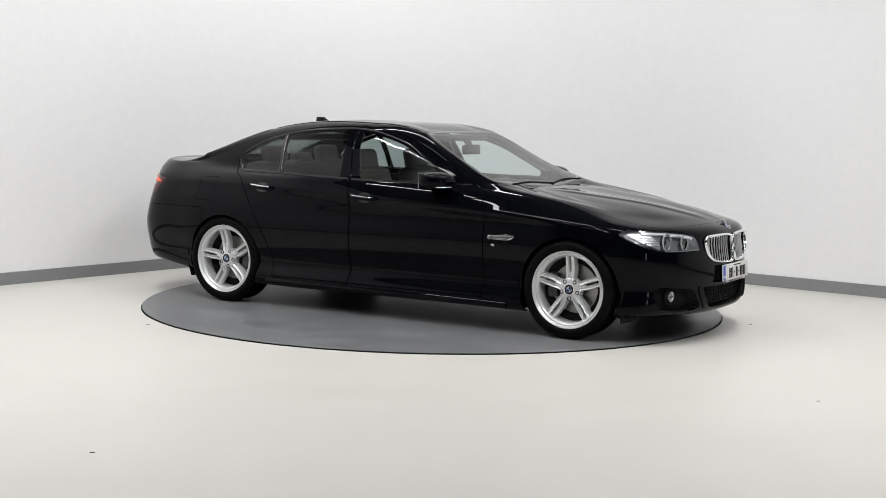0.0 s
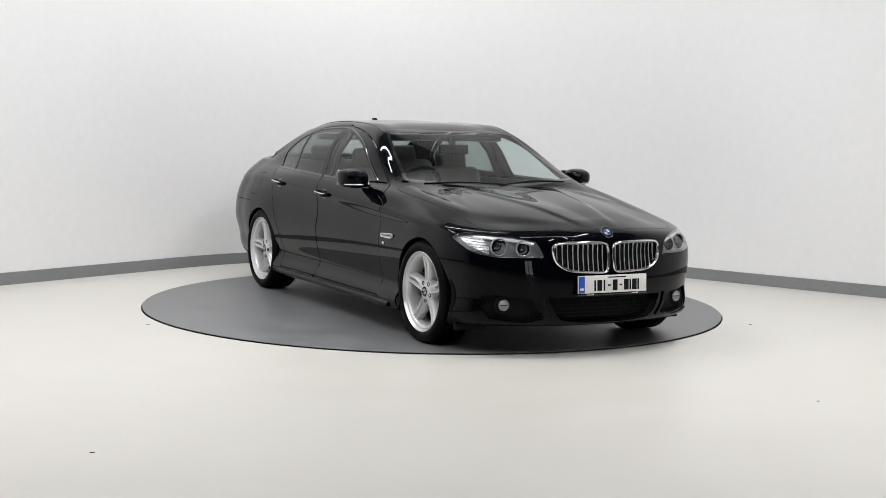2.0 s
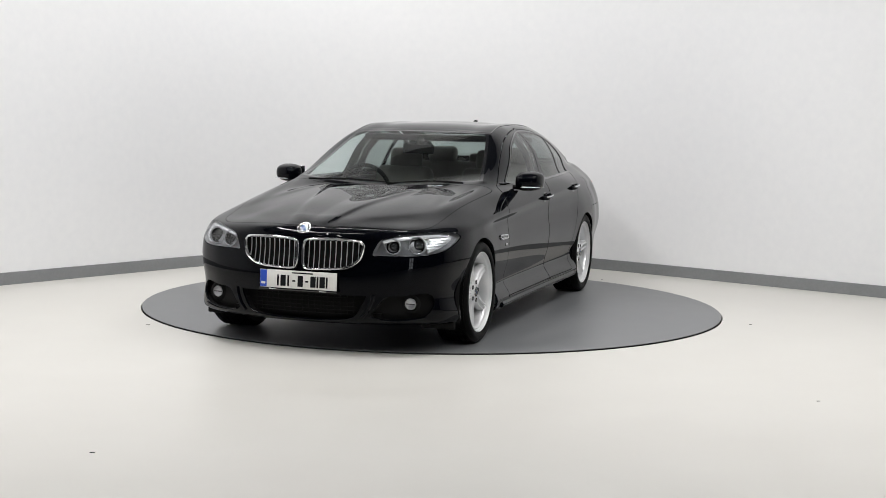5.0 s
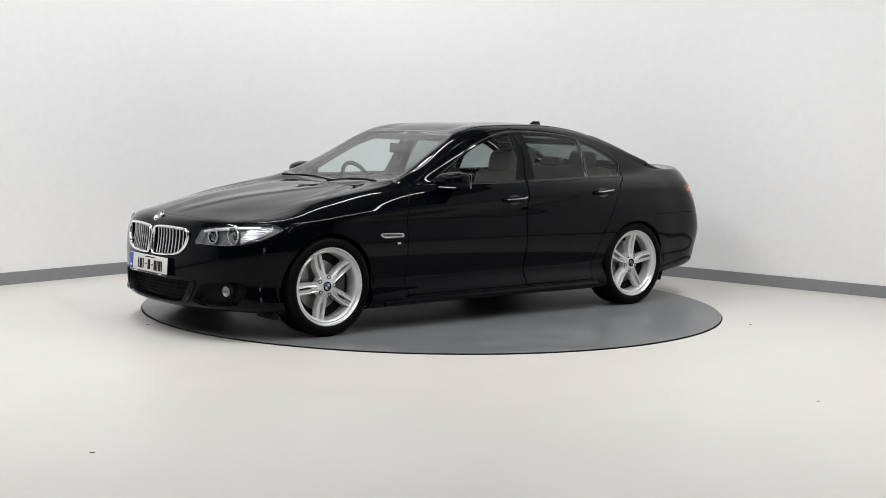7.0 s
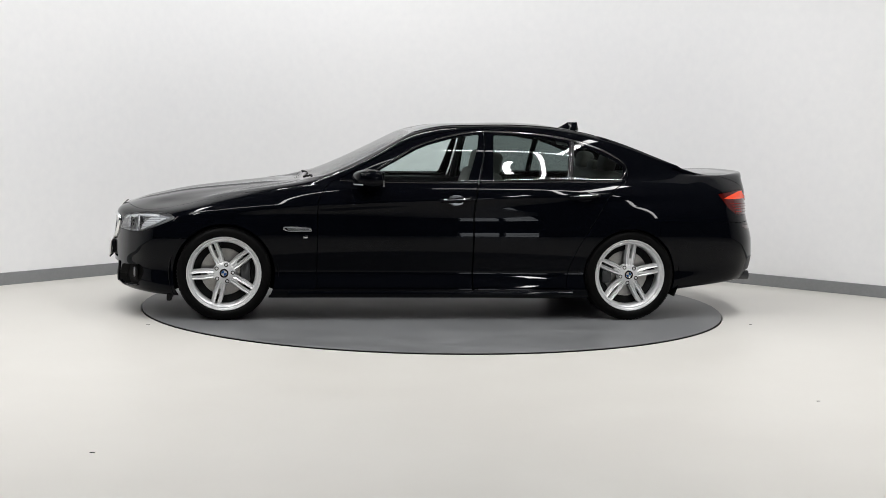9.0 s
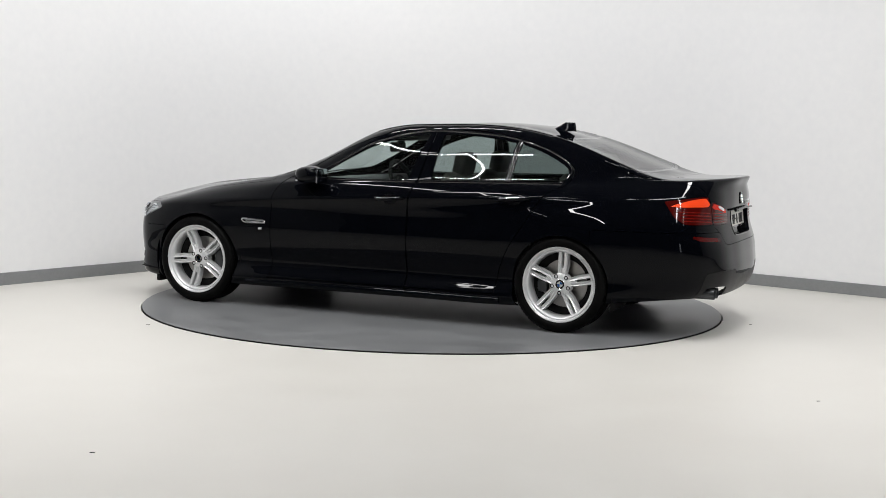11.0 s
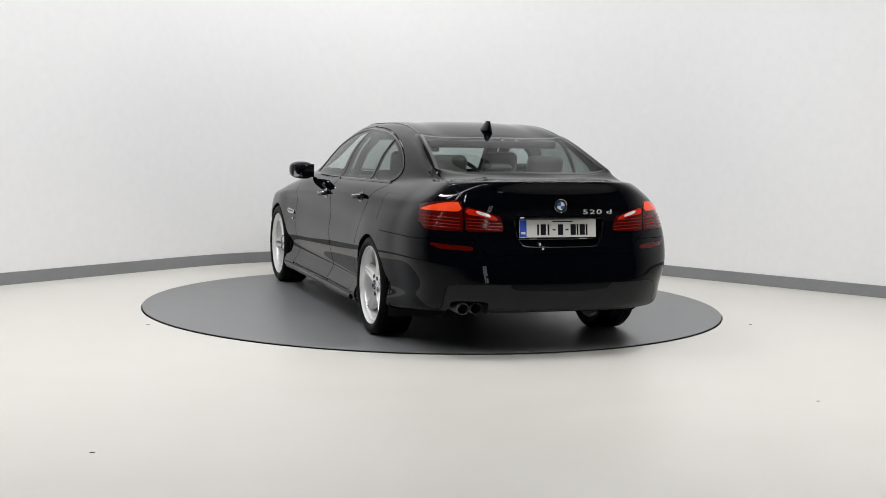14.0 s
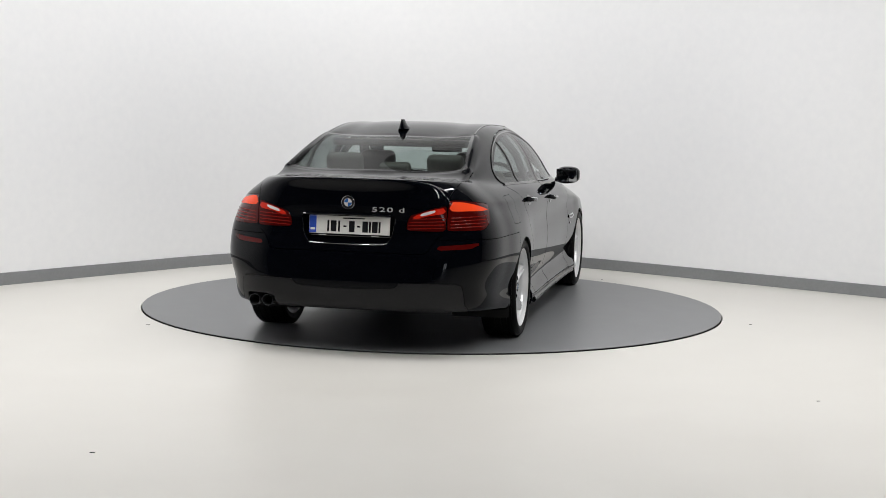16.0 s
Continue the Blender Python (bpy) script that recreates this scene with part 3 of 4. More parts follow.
AXLE_F, AXLE_R, HUB_Z, ARCH = 1.484, -1.484, 0.332, 0.360
side_ok = lambda co: co[:, 1] > 0.45
for ax, r in ((AXLE_F, ARCH), (AXLE_R, ARCH - 0.012)):
    carve(lambda co, ax=ax, r=r: np.where(co[:, 1] > 0.5, np.hypot(co[:, 0] - ax, co[:, 2] - HUB_Z) - r, 1.0), 0.0)

# windows
W_FRONT = [(0.50, 1.012), (0.43, 1.05), (0.254, 1.150), (0.09, 1.241), (-0.076, 1.298), (-0.242, 1.336), (-0.355, 1.353), (-0.372, 1.343), (-0.335, 1.20), (-0.275, 1.022), (-0.262, 1.008), (-0.1, 1.004), (0.2, 1.004)]
W_REAR = [(-0.452, 1.012), (-0.457, 1.022), (-0.47, 1.22), (-0.485, 1.345), (-0.497, 1.353), (-0.668, 1.350), (-0.839, 1.336), (-1.040, 1.305), (-1.051, 1.294), (-1.020, 1.037), (-1.012, 1.026), (-0.8, 1.018)]
W_QUARTER = [(-1.066, 1.035), (-1.094, 1.282), (-1.106, 1.291), (-1.233, 1.252), (-1.365, 1.192), (-1.45, 1.14), (-1.468, 1.11), (-1.455, 1.06), (-1.432, 1.036), (-1.3, 1.031), (-1.08, 1.027)]
for name, pts in (("front_window", W_FRONT), ("rear_window", W_REAR), ("quarter_window", W_QUARTER)):
    pair(name, carve(view_d("side", pts, 5, side_ok), 0.0), TINT if name == "front_window" else DARKTINT, deep=0.004, label="clear tinted side glass")
# windscreen and rear screen, drawn from above
screen = view_d("top", W_SCREEN, 5, lambda co: co[:, 2] > 0.96)
panel("windscreen", carve(lambda co: screen(co) + 0.022, 0.0), TINT, car, deep=0.004, label="clear curved windscreen glass")
panel("windscreen_border", carve(screen, 0.0), GLOSS, car, deep=0.004, label="black printed border of the windscreen")
rear = view_d("top", R_SCREEN, 5, lambda co: co[:, 2] > 1.0)
panel("rear_screen", carve(lambda co: rear(co) + 0.022, 0.0), MIDTINT, car, deep=0.004, label="clear curved rear screen glass")
panel("rear_screen_border", carve(rear, 0.0), GLOSS, car, deep=0.004, label="black printed border of the rear screen")

# lamps, grille and openings of the front, drawn from the front
fore, aft = (lambda co: co[:, 0] > 1.7), (lambda co: co[:, 0] < -2.0)
HEAD = [(0.458, 0.622), (0.474, 0.672), (0.494, 0.708), (0.530, 0.727), (0.614, 0.745), (0.708, 0.756), (0.80, 0.760), (0.855, 0.752), (0.888, 0.724), (0.868, 0.672), (0.828, 0.640), (0.766, 0.621), (0.69, 0.616), (0.60, 0.616), (0.52, 0.617)]
head = carve(view_d("front", HEAD, 5, fore), 0.002)
KIDNEY = [(0.018, 0.60), (0.020, 0.672), (0.040, 0.700), (0.10, 0.709), (0.22, 0.712), (0.355, 0.706), (0.390, 0.692), (0.400, 0.665), (0.385, 0.600), (0.345, 0.560), (0.28, 0.535), (0.17, 0.526), (0.055, 0.524), (0.025, 0.545)]
kidney = carve(view_d("front", KIDNEY, 5, fore), 0.0)
INTAKE = [(0.0, 0.372), (0.25, 0.370), (0.40, 0.368), (0.42, 0.355), (0.375, 0.265), (0.34, 0.232), (0.28, 0.216), (0.15, 0.206), (0.0, 0.204), (-0.3, 0.21), (-0.4, 0.30), (-0.3, 0.37)]
intake = carve(view_d("front", INTAKE, 5, fore), 0.0)
POCKET = [(0.445, 0.245), (0.50, 0.222), (0.60, 0.220), (0.745, 0.238), (0.795, 0.30), (0.79, 0.365), (0.745, 0.385), (0.64, 0.372), (0.535, 0.362), (0.49, 0.31)]
pocket = carve(view_d("front", POCKET, 5, fore), 0.0)
# lamps of the tail
T_OUT = [(0.835, 0.915), (0.80, 0.94), (0.75, 0.955), (0.66, 0.968), (0.622, 0.965), (0.615, 0.94), (0.612, 0.80), (0.62, 0.785), (0.70, 0.782), (0.80, 0.785), (0.825, 0.80), (0.84, 0.85)]
T_IN = [(0.603, 0.925), (0.55, 0.922), (0.50, 0.910), (0.42, 0.882), (0.385, 0.86), (0.368, 0.80), (0.385, 0.782), (0.45, 0.778), (0.55, 0.778), (0.598, 0.785), (0.604, 0.82)]
tail_shape = view_d("front", T_OUT, 5, aft)
tail_out = carve(lambda co: np.maximum(tail_shape(co), co[:, 0] + 2.185 + 0.75 * (0.93 - co[:, 2])), 0.0015)
tail_in = carve(view_d("front", T_IN, 5, aft), 0.0015)
REFLECT = [(0.79, 0.705), (0.70, 0.700), (0.575, 0.690), (0.572, 0.668), (0.65, 0.668), (0.76, 0.676)]
pair("reflector", carve(view_d("front", REFLECT, 4, aft), 0.001), REDDARK, label="flat red bumper reflector", deep=0.006)
RECESS = [(0.0, 0.868), (0.20, 0.868), (0.285, 0.865), (0.297, 0.85), (0.285, 0.76), (0.265, 0.715), (0.225, 0.695), (0.0, 0.693), (-0.25, 0.70), (-0.3, 0.85)]
recess = carve(view_d("front", RECESS, 5, aft), 0.0)
panel("plate_recess", recess, PAINT, car, shift=(0.048, 0, 0), deep=0.05, along=(-1, 0, 0))
CUT = [(0.475, 0.20), (0.468, 0.33), (0.485, 0.350), (0.575, 0.356), (0.665, 0.350), (0.682, 0.33), (0.676, 0.20)]
cut = carve(view_d("front", CUT, 3, lambda co: (co[:, 0] < -2.0) & (co[:, 2] > 0.2)), 0.0)
panel("diffuser_infill", cut, SATIN, car, "right")
DIFFUSER = [(0.0, 0.417), (0.20, 0.42), (0.31, 0.428), (0.335, 0.45), (0.36, 0.462), (0.60, 0.462), (0.69, 0.452), (0.712, 0.43), (0.72, 0.33), (0.70, 0.262), (0.40, 0.24), (0.0, 0.24), (-0.4, 0.24), (-0.4, 0.42)]
panel("diffuser", carve(view_d("front", DIFFUSER, 4, aft), 0.0015), SATIN, car, label="dark grey satin plastic bumper insert")

# panels
D_FRONT = [(0.823, 0.245), (0.826, 0.60), (0.822, 0.82), (0.80, 0.90), (0.735, 0.985), (0.62, 1.035), (0.40, 1.165), (0.20, 1.265), (0.05, 1.32), (-0.15, 1.364), (-0.36, 1.386), (-0.405, 1.385), (-0.402, 1.25), (-0.36, 1.05), (-0.312, 0.86), (-0.305, 0.60), (-0.305, 0.25), (-0.30, 0.238), (0.2, 0.236), (0.80, 0.236)]
D_REAR = [(-0.312, 0.25), (-0.312, 0.60), (-0.319, 0.86), (-0.367, 1.05), (-0.409, 1.25), (-0.412, 1.385), (-0.44, 1.388), (-0.70, 1.382), (-1.00, 1.345), (-1.28, 1.268), (-1.42, 1.198), (-1.49, 1.14), (-1.505, 1.10), (-1.47, 1.02), (-1.36, 0.96), (-1.28, 0.85), (-1.20, 0.72), (-1.105, 0.57), (-1.035, 0.41), (-1.0, 0.26), (-0.985, 0.24), (-0.7, 0.238), (-0.33, 0.24)]
door_f = carve(view_d("side", D_FRONT, 3, side_ok), 0.003)
door_r = carve(view_d("side", D_REAR, 3, side_ok), 0.003)
doors = {}
doors["front"] = pair("front_door", door_f, PAINT)
doors["rear"] = pair("rear_door", door_r, PAINT)
HOODLINE = [(2.205, 0.0), (2.195, 0.25), (2.145, 0.45), (2.075, 0.60), (1.99, 0.685), (1.89, 0.725), (1.70, 0.742), (1.40, 0.765), (1.10, 0.79), (0.92, 0.80), (0.86, 0.785), (0.87, 0.72), (0.925, 0.50), (0.96, 0.25), (0.965, 0.0), (1.0, -0.6), (1.5, -0.7), (2.0, -0.55)]
panel("bonnet", carve(view_d("top", HOODLINE, 4, lambda co: (co[:, 2] > 0.74) & (co[:, 0] > 0.8)), 0.002), PAINT, car)
BOOT = [(0.0, 0.642), (0.25, 0.641), (0.443, 0.638), (0.50, 0.652), (0.55, 0.728), (0.606, 0.785), (0.609, 0.95), (0.625, 1.02), (0.638, 1.08), (0.60, 1.3), (0.0, 1.3), (-0.5, 1.3), (-0.5, 0.624)]
panel("boot_lid", carve(view_d("front", BOOT, 4, lambda co: co[:, 0] < -1.99 + 0.3 * co[:, 1] ** 2), 0.002), PAINT, car)
panel("front_bumper", carve(lambda co: np.maximum(1.70 - co[:, 0], co[:, 2] - 0.585 - 3.0 * np.maximum(0, co[:, 0] - 1.98)), 0.002), PAINT, car)
panel("rear_bumper", carve(lambda co: np.maximum(co[:, 0] + 1.70, co[:, 2] - 0.728), 0.002), PAINT, car)
FLAP = [(-1.60, 0.955), (-1.60, 0.80), (-1.62, 0.785), (-1.76, 0.79), (-1.78, 0.81), (-1.775, 0.95), (-1.755, 0.965), (-1.62, 0.967)]
flap_d = view_d("side", FLAP, 4, side_ok)
_fs = shell.faces[:]
whole = pull([f for f, m in zip(_fs, flap_d(np.array([f.calc_center_median() for f in _fs]))) if m < 0.03])
flap = carve(view_d("side", FLAP, 4, side_ok), 0.0015)
panel("fuel_flap", flap, PAINT, car, "right", deep=0.002)
panel("rear_wing", ([p - n * 0.0008 for p, n in zip(whole[0], whole[1])], whole[1], whole[2]), PAINT, car, "left", deep=0.001)
panel("body", pull(shell.faces[:]), PAINT, car)

# dark lining behind the seams
lp, lf = [], []
for i in range(NV):
    for j in range(NU):
        p, n = Vector(GRID[i, j]), Vector(NORM[i, j])
        lp.append(p - n * (0.09 if p.x > 1.75 or p.x < -2.15 else 0.03))
for q in QUADS:
    c = sum((lp[k] for k in q), Vector()) / 4
    if c.z > 0.985 or any(math.hypot(c.x - a, c.z - HUB_Z) < 0.43 and c.y > 0.4 for a in (AXLE_F, AXLE_R)):
        continue
    lf.append(q)
for name_side in (1, -1):
    me = bpy.data.meshes.new("body_lining")
    me.from_pydata([(p.x, p.y * name_side, p.z) for p in lp], [], lf)
    me.materials.append(MATT)
    new("body_lining", me).parent = car
# floor pan and wheel wells
part("floor_pan", merged(box((2.2, 1.66, 0.05), (0.0, 0, 0.255), 0.01), box((1.2, 1.0, 0.05), (1.6, 0, 0.23)), box((1.3, 1.0, 0.05), (-1.7, 0, 0.29))), MATT, car)
for ax in (AXLE_F, AXLE_R):
    for s in (1, -1):
        bm = bmesh.new()
        rows = []
        for k in range(25):
            a = radians(-24 + 228 * k / 24)
            rows.append([bm.verts.new((ax + r * math.cos(a), s * y, HUB_Z + r * math.sin(a))) for r, y in ((0.385, 0.90), (0.40, 0.86), (0.40, 0.52), (0.05, 0.52))])
        for a, b in zip(rows, rows[1:]):
            for k in range(3):
                bm.faces.new((a[k], a[k + 1], b[k + 1], b[k]))
        part("wheel_well", bm, MATT, car)

for ax, dx, low in ((AXLE_F, 0.385, 0.135), (AXLE_F, -0.385, 0.165), (AXLE_R, 0.385, 0.165)):
    for s in (1, -1):
        part("wheel_spat", box((0.035, 0.22, 0.26 - low), (ax + dx, s * 0.765, (0.26 + low) / 2), 0.008), MATT, car)

# ------------------------------------------------------------------ lamps, grille and trim of the car
def on_skin(view, pts, lift=0.0):
    return [skin(view, a, b, lift) for a, b in pts]


def mirrored(points, s):
    return [Vector((p[0], s * p[1], p[2])) for p in points]


def span(poly, y):
    """Lowest and highest z of a closed (y, z) polygon at y."""
    zs = []
    for (a, b), (c, d) in zip(poly, np.roll(poly, -1, 0)):
        if (a > y) != (c > y):
            zs.append(b + (d - b) * (y - a) / (c - a))
    return (min(zs), max(zs)) if len(zs) >= 2 else None


def skin_patch(view, poly, lift, s, cols=14, rows=5, thick=0.003):
    """A thin curved plate on the skin inside a (y, z) polygon."""
    p = smooth_loop(poly, 5)
    bm, grid = bmesh.new(), []
    y0, y1 = p[:, 0].min() + 1e-4, p[:, 0].max() - 1e-4
    for y in np.linspace(y0, y1, cols):
        lo, hi = span(p, y)
        grid.append([bm.verts.new(q) for q in mirrored([skin(view, y, lo + (hi - lo) * f, lift) for f in np.linspace(0, 1, rows)], s)])
    for a, b in zip(grid, grid[1:]):
        for k in range(rows - 1):
            bm.faces.new((a[k], b[k], b[k + 1], a[k + 1]))
    bmesh.ops.recalc_face_normals(bm, faces=bm.faces[:])
    bmesh.ops.solidify(bm, geom=bm.faces[:], thickness=thick)
    return bm


def disc(r, thick, at, axis, seg=40, bevel=0.0):
    """A round plate whose face looks along axis."""
    bm = lathe([(0, 0), (r - bevel, 0), (r, -bevel), (r, -thick), (0, -thick)], seg)
    bm.transform(Matrix.Translation(at) @ Vector((0, 1, 0)).rotation_difference(Vector(axis)).to_matrix().to_4x4())
    return bm


def lathe_at(prof, at, axis, seg=40):
    bm = lathe(prof, seg)
    bm.transform(Matrix.Translation(at) @ Vector((0, 1, 0)).rotation_difference(Vector(axis)).to_matrix().to_4x4())
    return bm


def ring(r, tube, at, axis, seg=40):
    prof = [(r + tube * math.cos(a), tube * math.sin(a)) for a in (2 * math.pi * k / 10 for k in range(11))]
    bm = lathe(prof, seg)
    bm.transform(Matrix.Translation(at) @ Vector((0, 1, 0)).rotation_difference(Vector(axis)).to_matrix().to_4x4())
    return bm


def roundel(parent, at, axis, r):
    """The round maker's badge as plain quarters of blue and white in a dark ring."""
    at, axis = Vector(at), Vector(axis).normalized()
    base = part("badge", disc(r, 0.006, at, axis, 40, 0.001), INK, parent, "round badge with blue and white quarters")
    part("badge_rim", ring(r, 0.0022 * r / 0.04, at, axis), CHROME, base)
    part("badge_inner_rim", ring(r * 0.62, 0.0014 * r / 0.04, at + axis * 0.0008, axis), CHROME, base)
    up = Vector((0, 0, 1)) - axis * axis.z
    up.normalize()
    side = up.cross(axis)
    for q in range(4):
        bm = bmesh.new()
        mid = bm.verts.new(at + axis * 0.0012)
        arc = [bm.verts.new(at + axis * 0.0012 + r * 0.6 * (math.cos(a) * side + math.sin(a) * up)) for a in (math.pi / 2 * (q + k / 8) for k in range(9))]
        for a, b in zip(arc, arc[1:]):
            bm.faces.new((mid, a, b))
        bmesh.ops.solidify(bm, geom=bm.faces[:], thickness=0.0008)
        part("badge_quarter", bm, BADGEBLUE if q % 2 else BADGEWHITE, base)
    return base


BADGEBLUE = shader("badge_blue", (0.03, 0.14, 0.45), 0.5, spec=0.1)
BADGEWHITE = shader("badge_white", (0.72, 0.73, 0.74), 0.5, spec=0.1)
SLAT = shader("satin_chrome_slat", (0.75, 0.76, 0.77), 0.3, 0.7)
MIRROR = shader("mirror_glass", (0.35, 0.36, 0.38), 0.02, 1.0)
LENS = shader("lamp_lens", (0.02, 0.022, 0.025), 0.02, 0.0, 1.0)
GREYLAMP = shader("grey_lamp_housing", (0.05, 0.052, 0.055), 0.3, 0.4)
BOWL = shader("silver_lamp_housing", (0.30, 0.305, 0.315), 0.3, 0.5)
RINGM = shader("pale_lamp_ring", (0.45, 0.46, 0.48), 0.25, 0.5)
WHITELAMP = shader("white_lamp_bar", (0.8, 0.82, 0.84), 0.15, 0.3, 0.6)

KID, HEADL = smooth_loop(KIDNEY, 6), smooth_loop(HEAD, 5)
for s, side in ((1, "left"), (-1, "right")):
    # kidney grille
    grille = panel("grille", kidney, MATT, car, side, deep=0.045, shift=(-0.045, 0, 0), along=(1, 0, 0), label="chrome-framed kidney grille with upright slats")
    part("grille_frame", sweep(mirrored(on_skin("front", KID, 0.004), s), 0.0105, True, 10, 1.5, (1, 0, 0)), CHROME, grille, "bright chrome frame")
    for k in range(10):
        y = 0.050 + 0.0355 * k
        lo, hi = span(KID, y)
        if hi - lo < 0.04:
            continue
        line = [skin("front", y, lo + (hi - lo) * f, -0.010 - 0.006 * math.sin(math.pi * f)) for f in np.linspace(0.0, 1.0, 9)]
        part("slat", sweep(mirrored(line, s), 0.0030, False, 6, 1.3, (1, 0, 0)), SLAT, grille)
    # headlamp
    lamp = panel("headlamp", head, CLEAR, car, side, deep=0.004, label="clear headlamp with two round projector lenses")
    bowl = panel("lamp_housing", head, BOWL, lamp, side, deep=0.055, shift=(-0.055, -0.006, 0.0), along=(1, 0, 0))
    for y, z, r, back in ((0.692, 0.680, 0.054, 0.030), (0.560, 0.672, 0.047, 0.028)):
        c = skin("front", y, z) - Vector((back, 0, 0))
        c.y *= s
        ax = Vector((1, 0.12 * s, 0.05))
        part("lamp_ring", ring(r, 0.0055, c, ax), RINGM, lamp, "pale ring round the lens")
        part("lamp_tube", lathe_at([(r - 0.004, 0.0), (r - 0.012, -0.02), (r * 0.6, -0.03)], c, ax), GLOSS, lamp)
        part("lamp_lens", lathe_at([(0.0, -0.008), (0.010, -0.009), (r * 0.45, -0.014), (r * 0.62, -0.026), (r * 0.64, -0.032)], c, ax), LENS, lamp)
    brow = [(0.51, 0.702), (0.55, 0.718), (0.63, 0.734), (0.72, 0.743), (0.80, 0.746)]
    part("lamp_brow", sweep(mirrored(on_skin("front", smooth_loop(brow, 6, False), -0.018), s), 0.011, False, 8, 1.0, (1, 0, 0)), WHITELAMP, lamp, "pale light bar along the upper edge")
    side_mirror = [(0.765, 0.735), (0.82, 0.742), (0.862, 0.728), (0.848, 0.69), (0.80, 0.655), (0.760, 0.642)]
    bm = skin_patch("front", side_mirror, -0.020, s, thick=0.004)
    part("lamp_reflector", bm, LAMPBOWL, lamp)
    for k in range(5):
        z = 0.66 + 0.018 * k
        part("reflector_rib", sweep(mirrored(on_skin("front", [(0.76, z), (0.80, z + 0.004), (0.845, z + 0.006)], -0.016), s), 0.002, False, 6), RINGM, lamp)
    # fog lamp in its pocket
    hollow = panel("fog_pocket", pocket, MATT, car, side, deep=0.06, shift=(-0.06, 0, 0), along=(1, 0, 0))
    c = skin("front", 0.668, 0.318) - Vector((0.030, 0, 0))
    c.y *= s
    fog = part("fog_lamp", ring(0.034, 0.0025, c, (1, 0.15 * s, 0)), BOWL, car, "small round clear fog lamp")
    part("fog_bowl", lathe_at([(0.034, 0.0), (0.028, -0.012), (0.014, -0.022), (0.0, -0.023)], c, (1, 0.15 * s, 0)), LAMPBOWL, fog)
    part("fog_bar", box((0.006, 0.058, 0.006), c, 0.001), GREYLAMP, fog)
    part("fog_housing", ring(0.049, 0.010, c - Vector((0.014, 0, 0)), (1, 0.15 * s, 0)), MATT, fog)
    part("splitter_blade", sweep(mirrored(on_skin("front", smooth_loop([(0.47, 0.236), (0.55, 0.218), (0.66, 0.221), (0.76, 0.238)], 6, False), 0.004), s), 0.008, False, 8, 0.6), PAINT, car)
    part("bumper_fin", sweep(mirrored(on_skin("front", smooth_loop([(0.465, 0.375), (0.455, 0.33), (0.43, 0.275), (0.395, 0.232)], 6, False), 0.0), s), 0.014, False, 8, 0.8, (1, 0, 0)), PAINT, car, "glossy black upright blade of the bumper")
    # tail lamps
    for name, piece, poly, span_y, zs in (("tail_lamp", tail_out, T_OUT, (0.63, 0.815), (0.80, 0.905)), ("boot_lamp", tail_in, T_IN, (0.40, 0.595), (0.79, 0.885))):
        tail = panel(name, piece, RED, car, side, deep=0.02, label="dark red tail lamp with stacked light bars")
        for k in range(4):
            z = zs[0] + 0.020 * k
            y0, y1 = span_y
            if name == "boot_lamp":
                y0 = 0.378 + max(0.0, (z - 0.82)) * 0.9
            part("light_bar", sweep(mirrored(on_skin("rear", [(y0 + (y1 - y0) * f, z + 0.010 * f) for f in np.linspace(0, 1, 7)], 0.001), s), 0.0035, False, 6, 1.0), REDBAR, tail)
        if name == "boot_lamp":
            strip = [(0.592, 0.888), (0.592, 0.919), (0.55, 0.914), (0.50, 0.902), (0.43, 0.876), (0.405, 0.858), (0.43, 0.852), (0.50, 0.872)]
            bm = skin_patch("rear", strip, 0.0025, s)
            part("lamp_strip", bm, REDBRIGHT, tail, "bright red upper strip")
            pts = [(0.458, 0.870), (0.53, 0.891), (0.535, 0.907), (0.462, 0.886)]
            mat, nm = WHITELAMP, "reversing_lamp"
        else:
            pts = [(0.626, 0.905), (0.626, 0.945), (0.635, 0.957), (0.69, 0.953), (0.75, 0.938), (0.795, 0.918), (0.808, 0.902), (0.72, 0.901)]
            mat, nm = ORANGE, "indicator"
        bm = skin_patch("rear", pts, 0.0055 if name == "boot_lamp" else 0.003, s)
        part(nm, bm, mat, tail)

air = panel("lower_intake", intake, MATT, car, deep=0.07, shift=(-0.07, 0, 0), along=(1, 0, 0), label="black lower air intake with a mesh")
for k in range(5):
    z = 0.235 + 0.028 * k
    w = 0.36 if k else 0.32
    part("mesh_bar", sweep([skin("front", abs(w * f), z, -0.045) * 1.0 if f >= 0 else Vector((1, -1, 1)) * skin("front", abs(w * f), z, -0.045) for f in np.linspace(-1, 1, 15)], 0.003, False, 6), MATT, air)
for k in range(-8, 9):
    y = 0.043 * k
    lo, hi = 0.222, 0.362
    line = [skin("front", abs(y), z, -0.048) for z in np.linspace(lo, hi, 5)]
    part("mesh_upright", sweep([Vector((p.x, math.copysign(p.y, y), p.z)) for p in line], 0.003, False, 6), MATT, air)


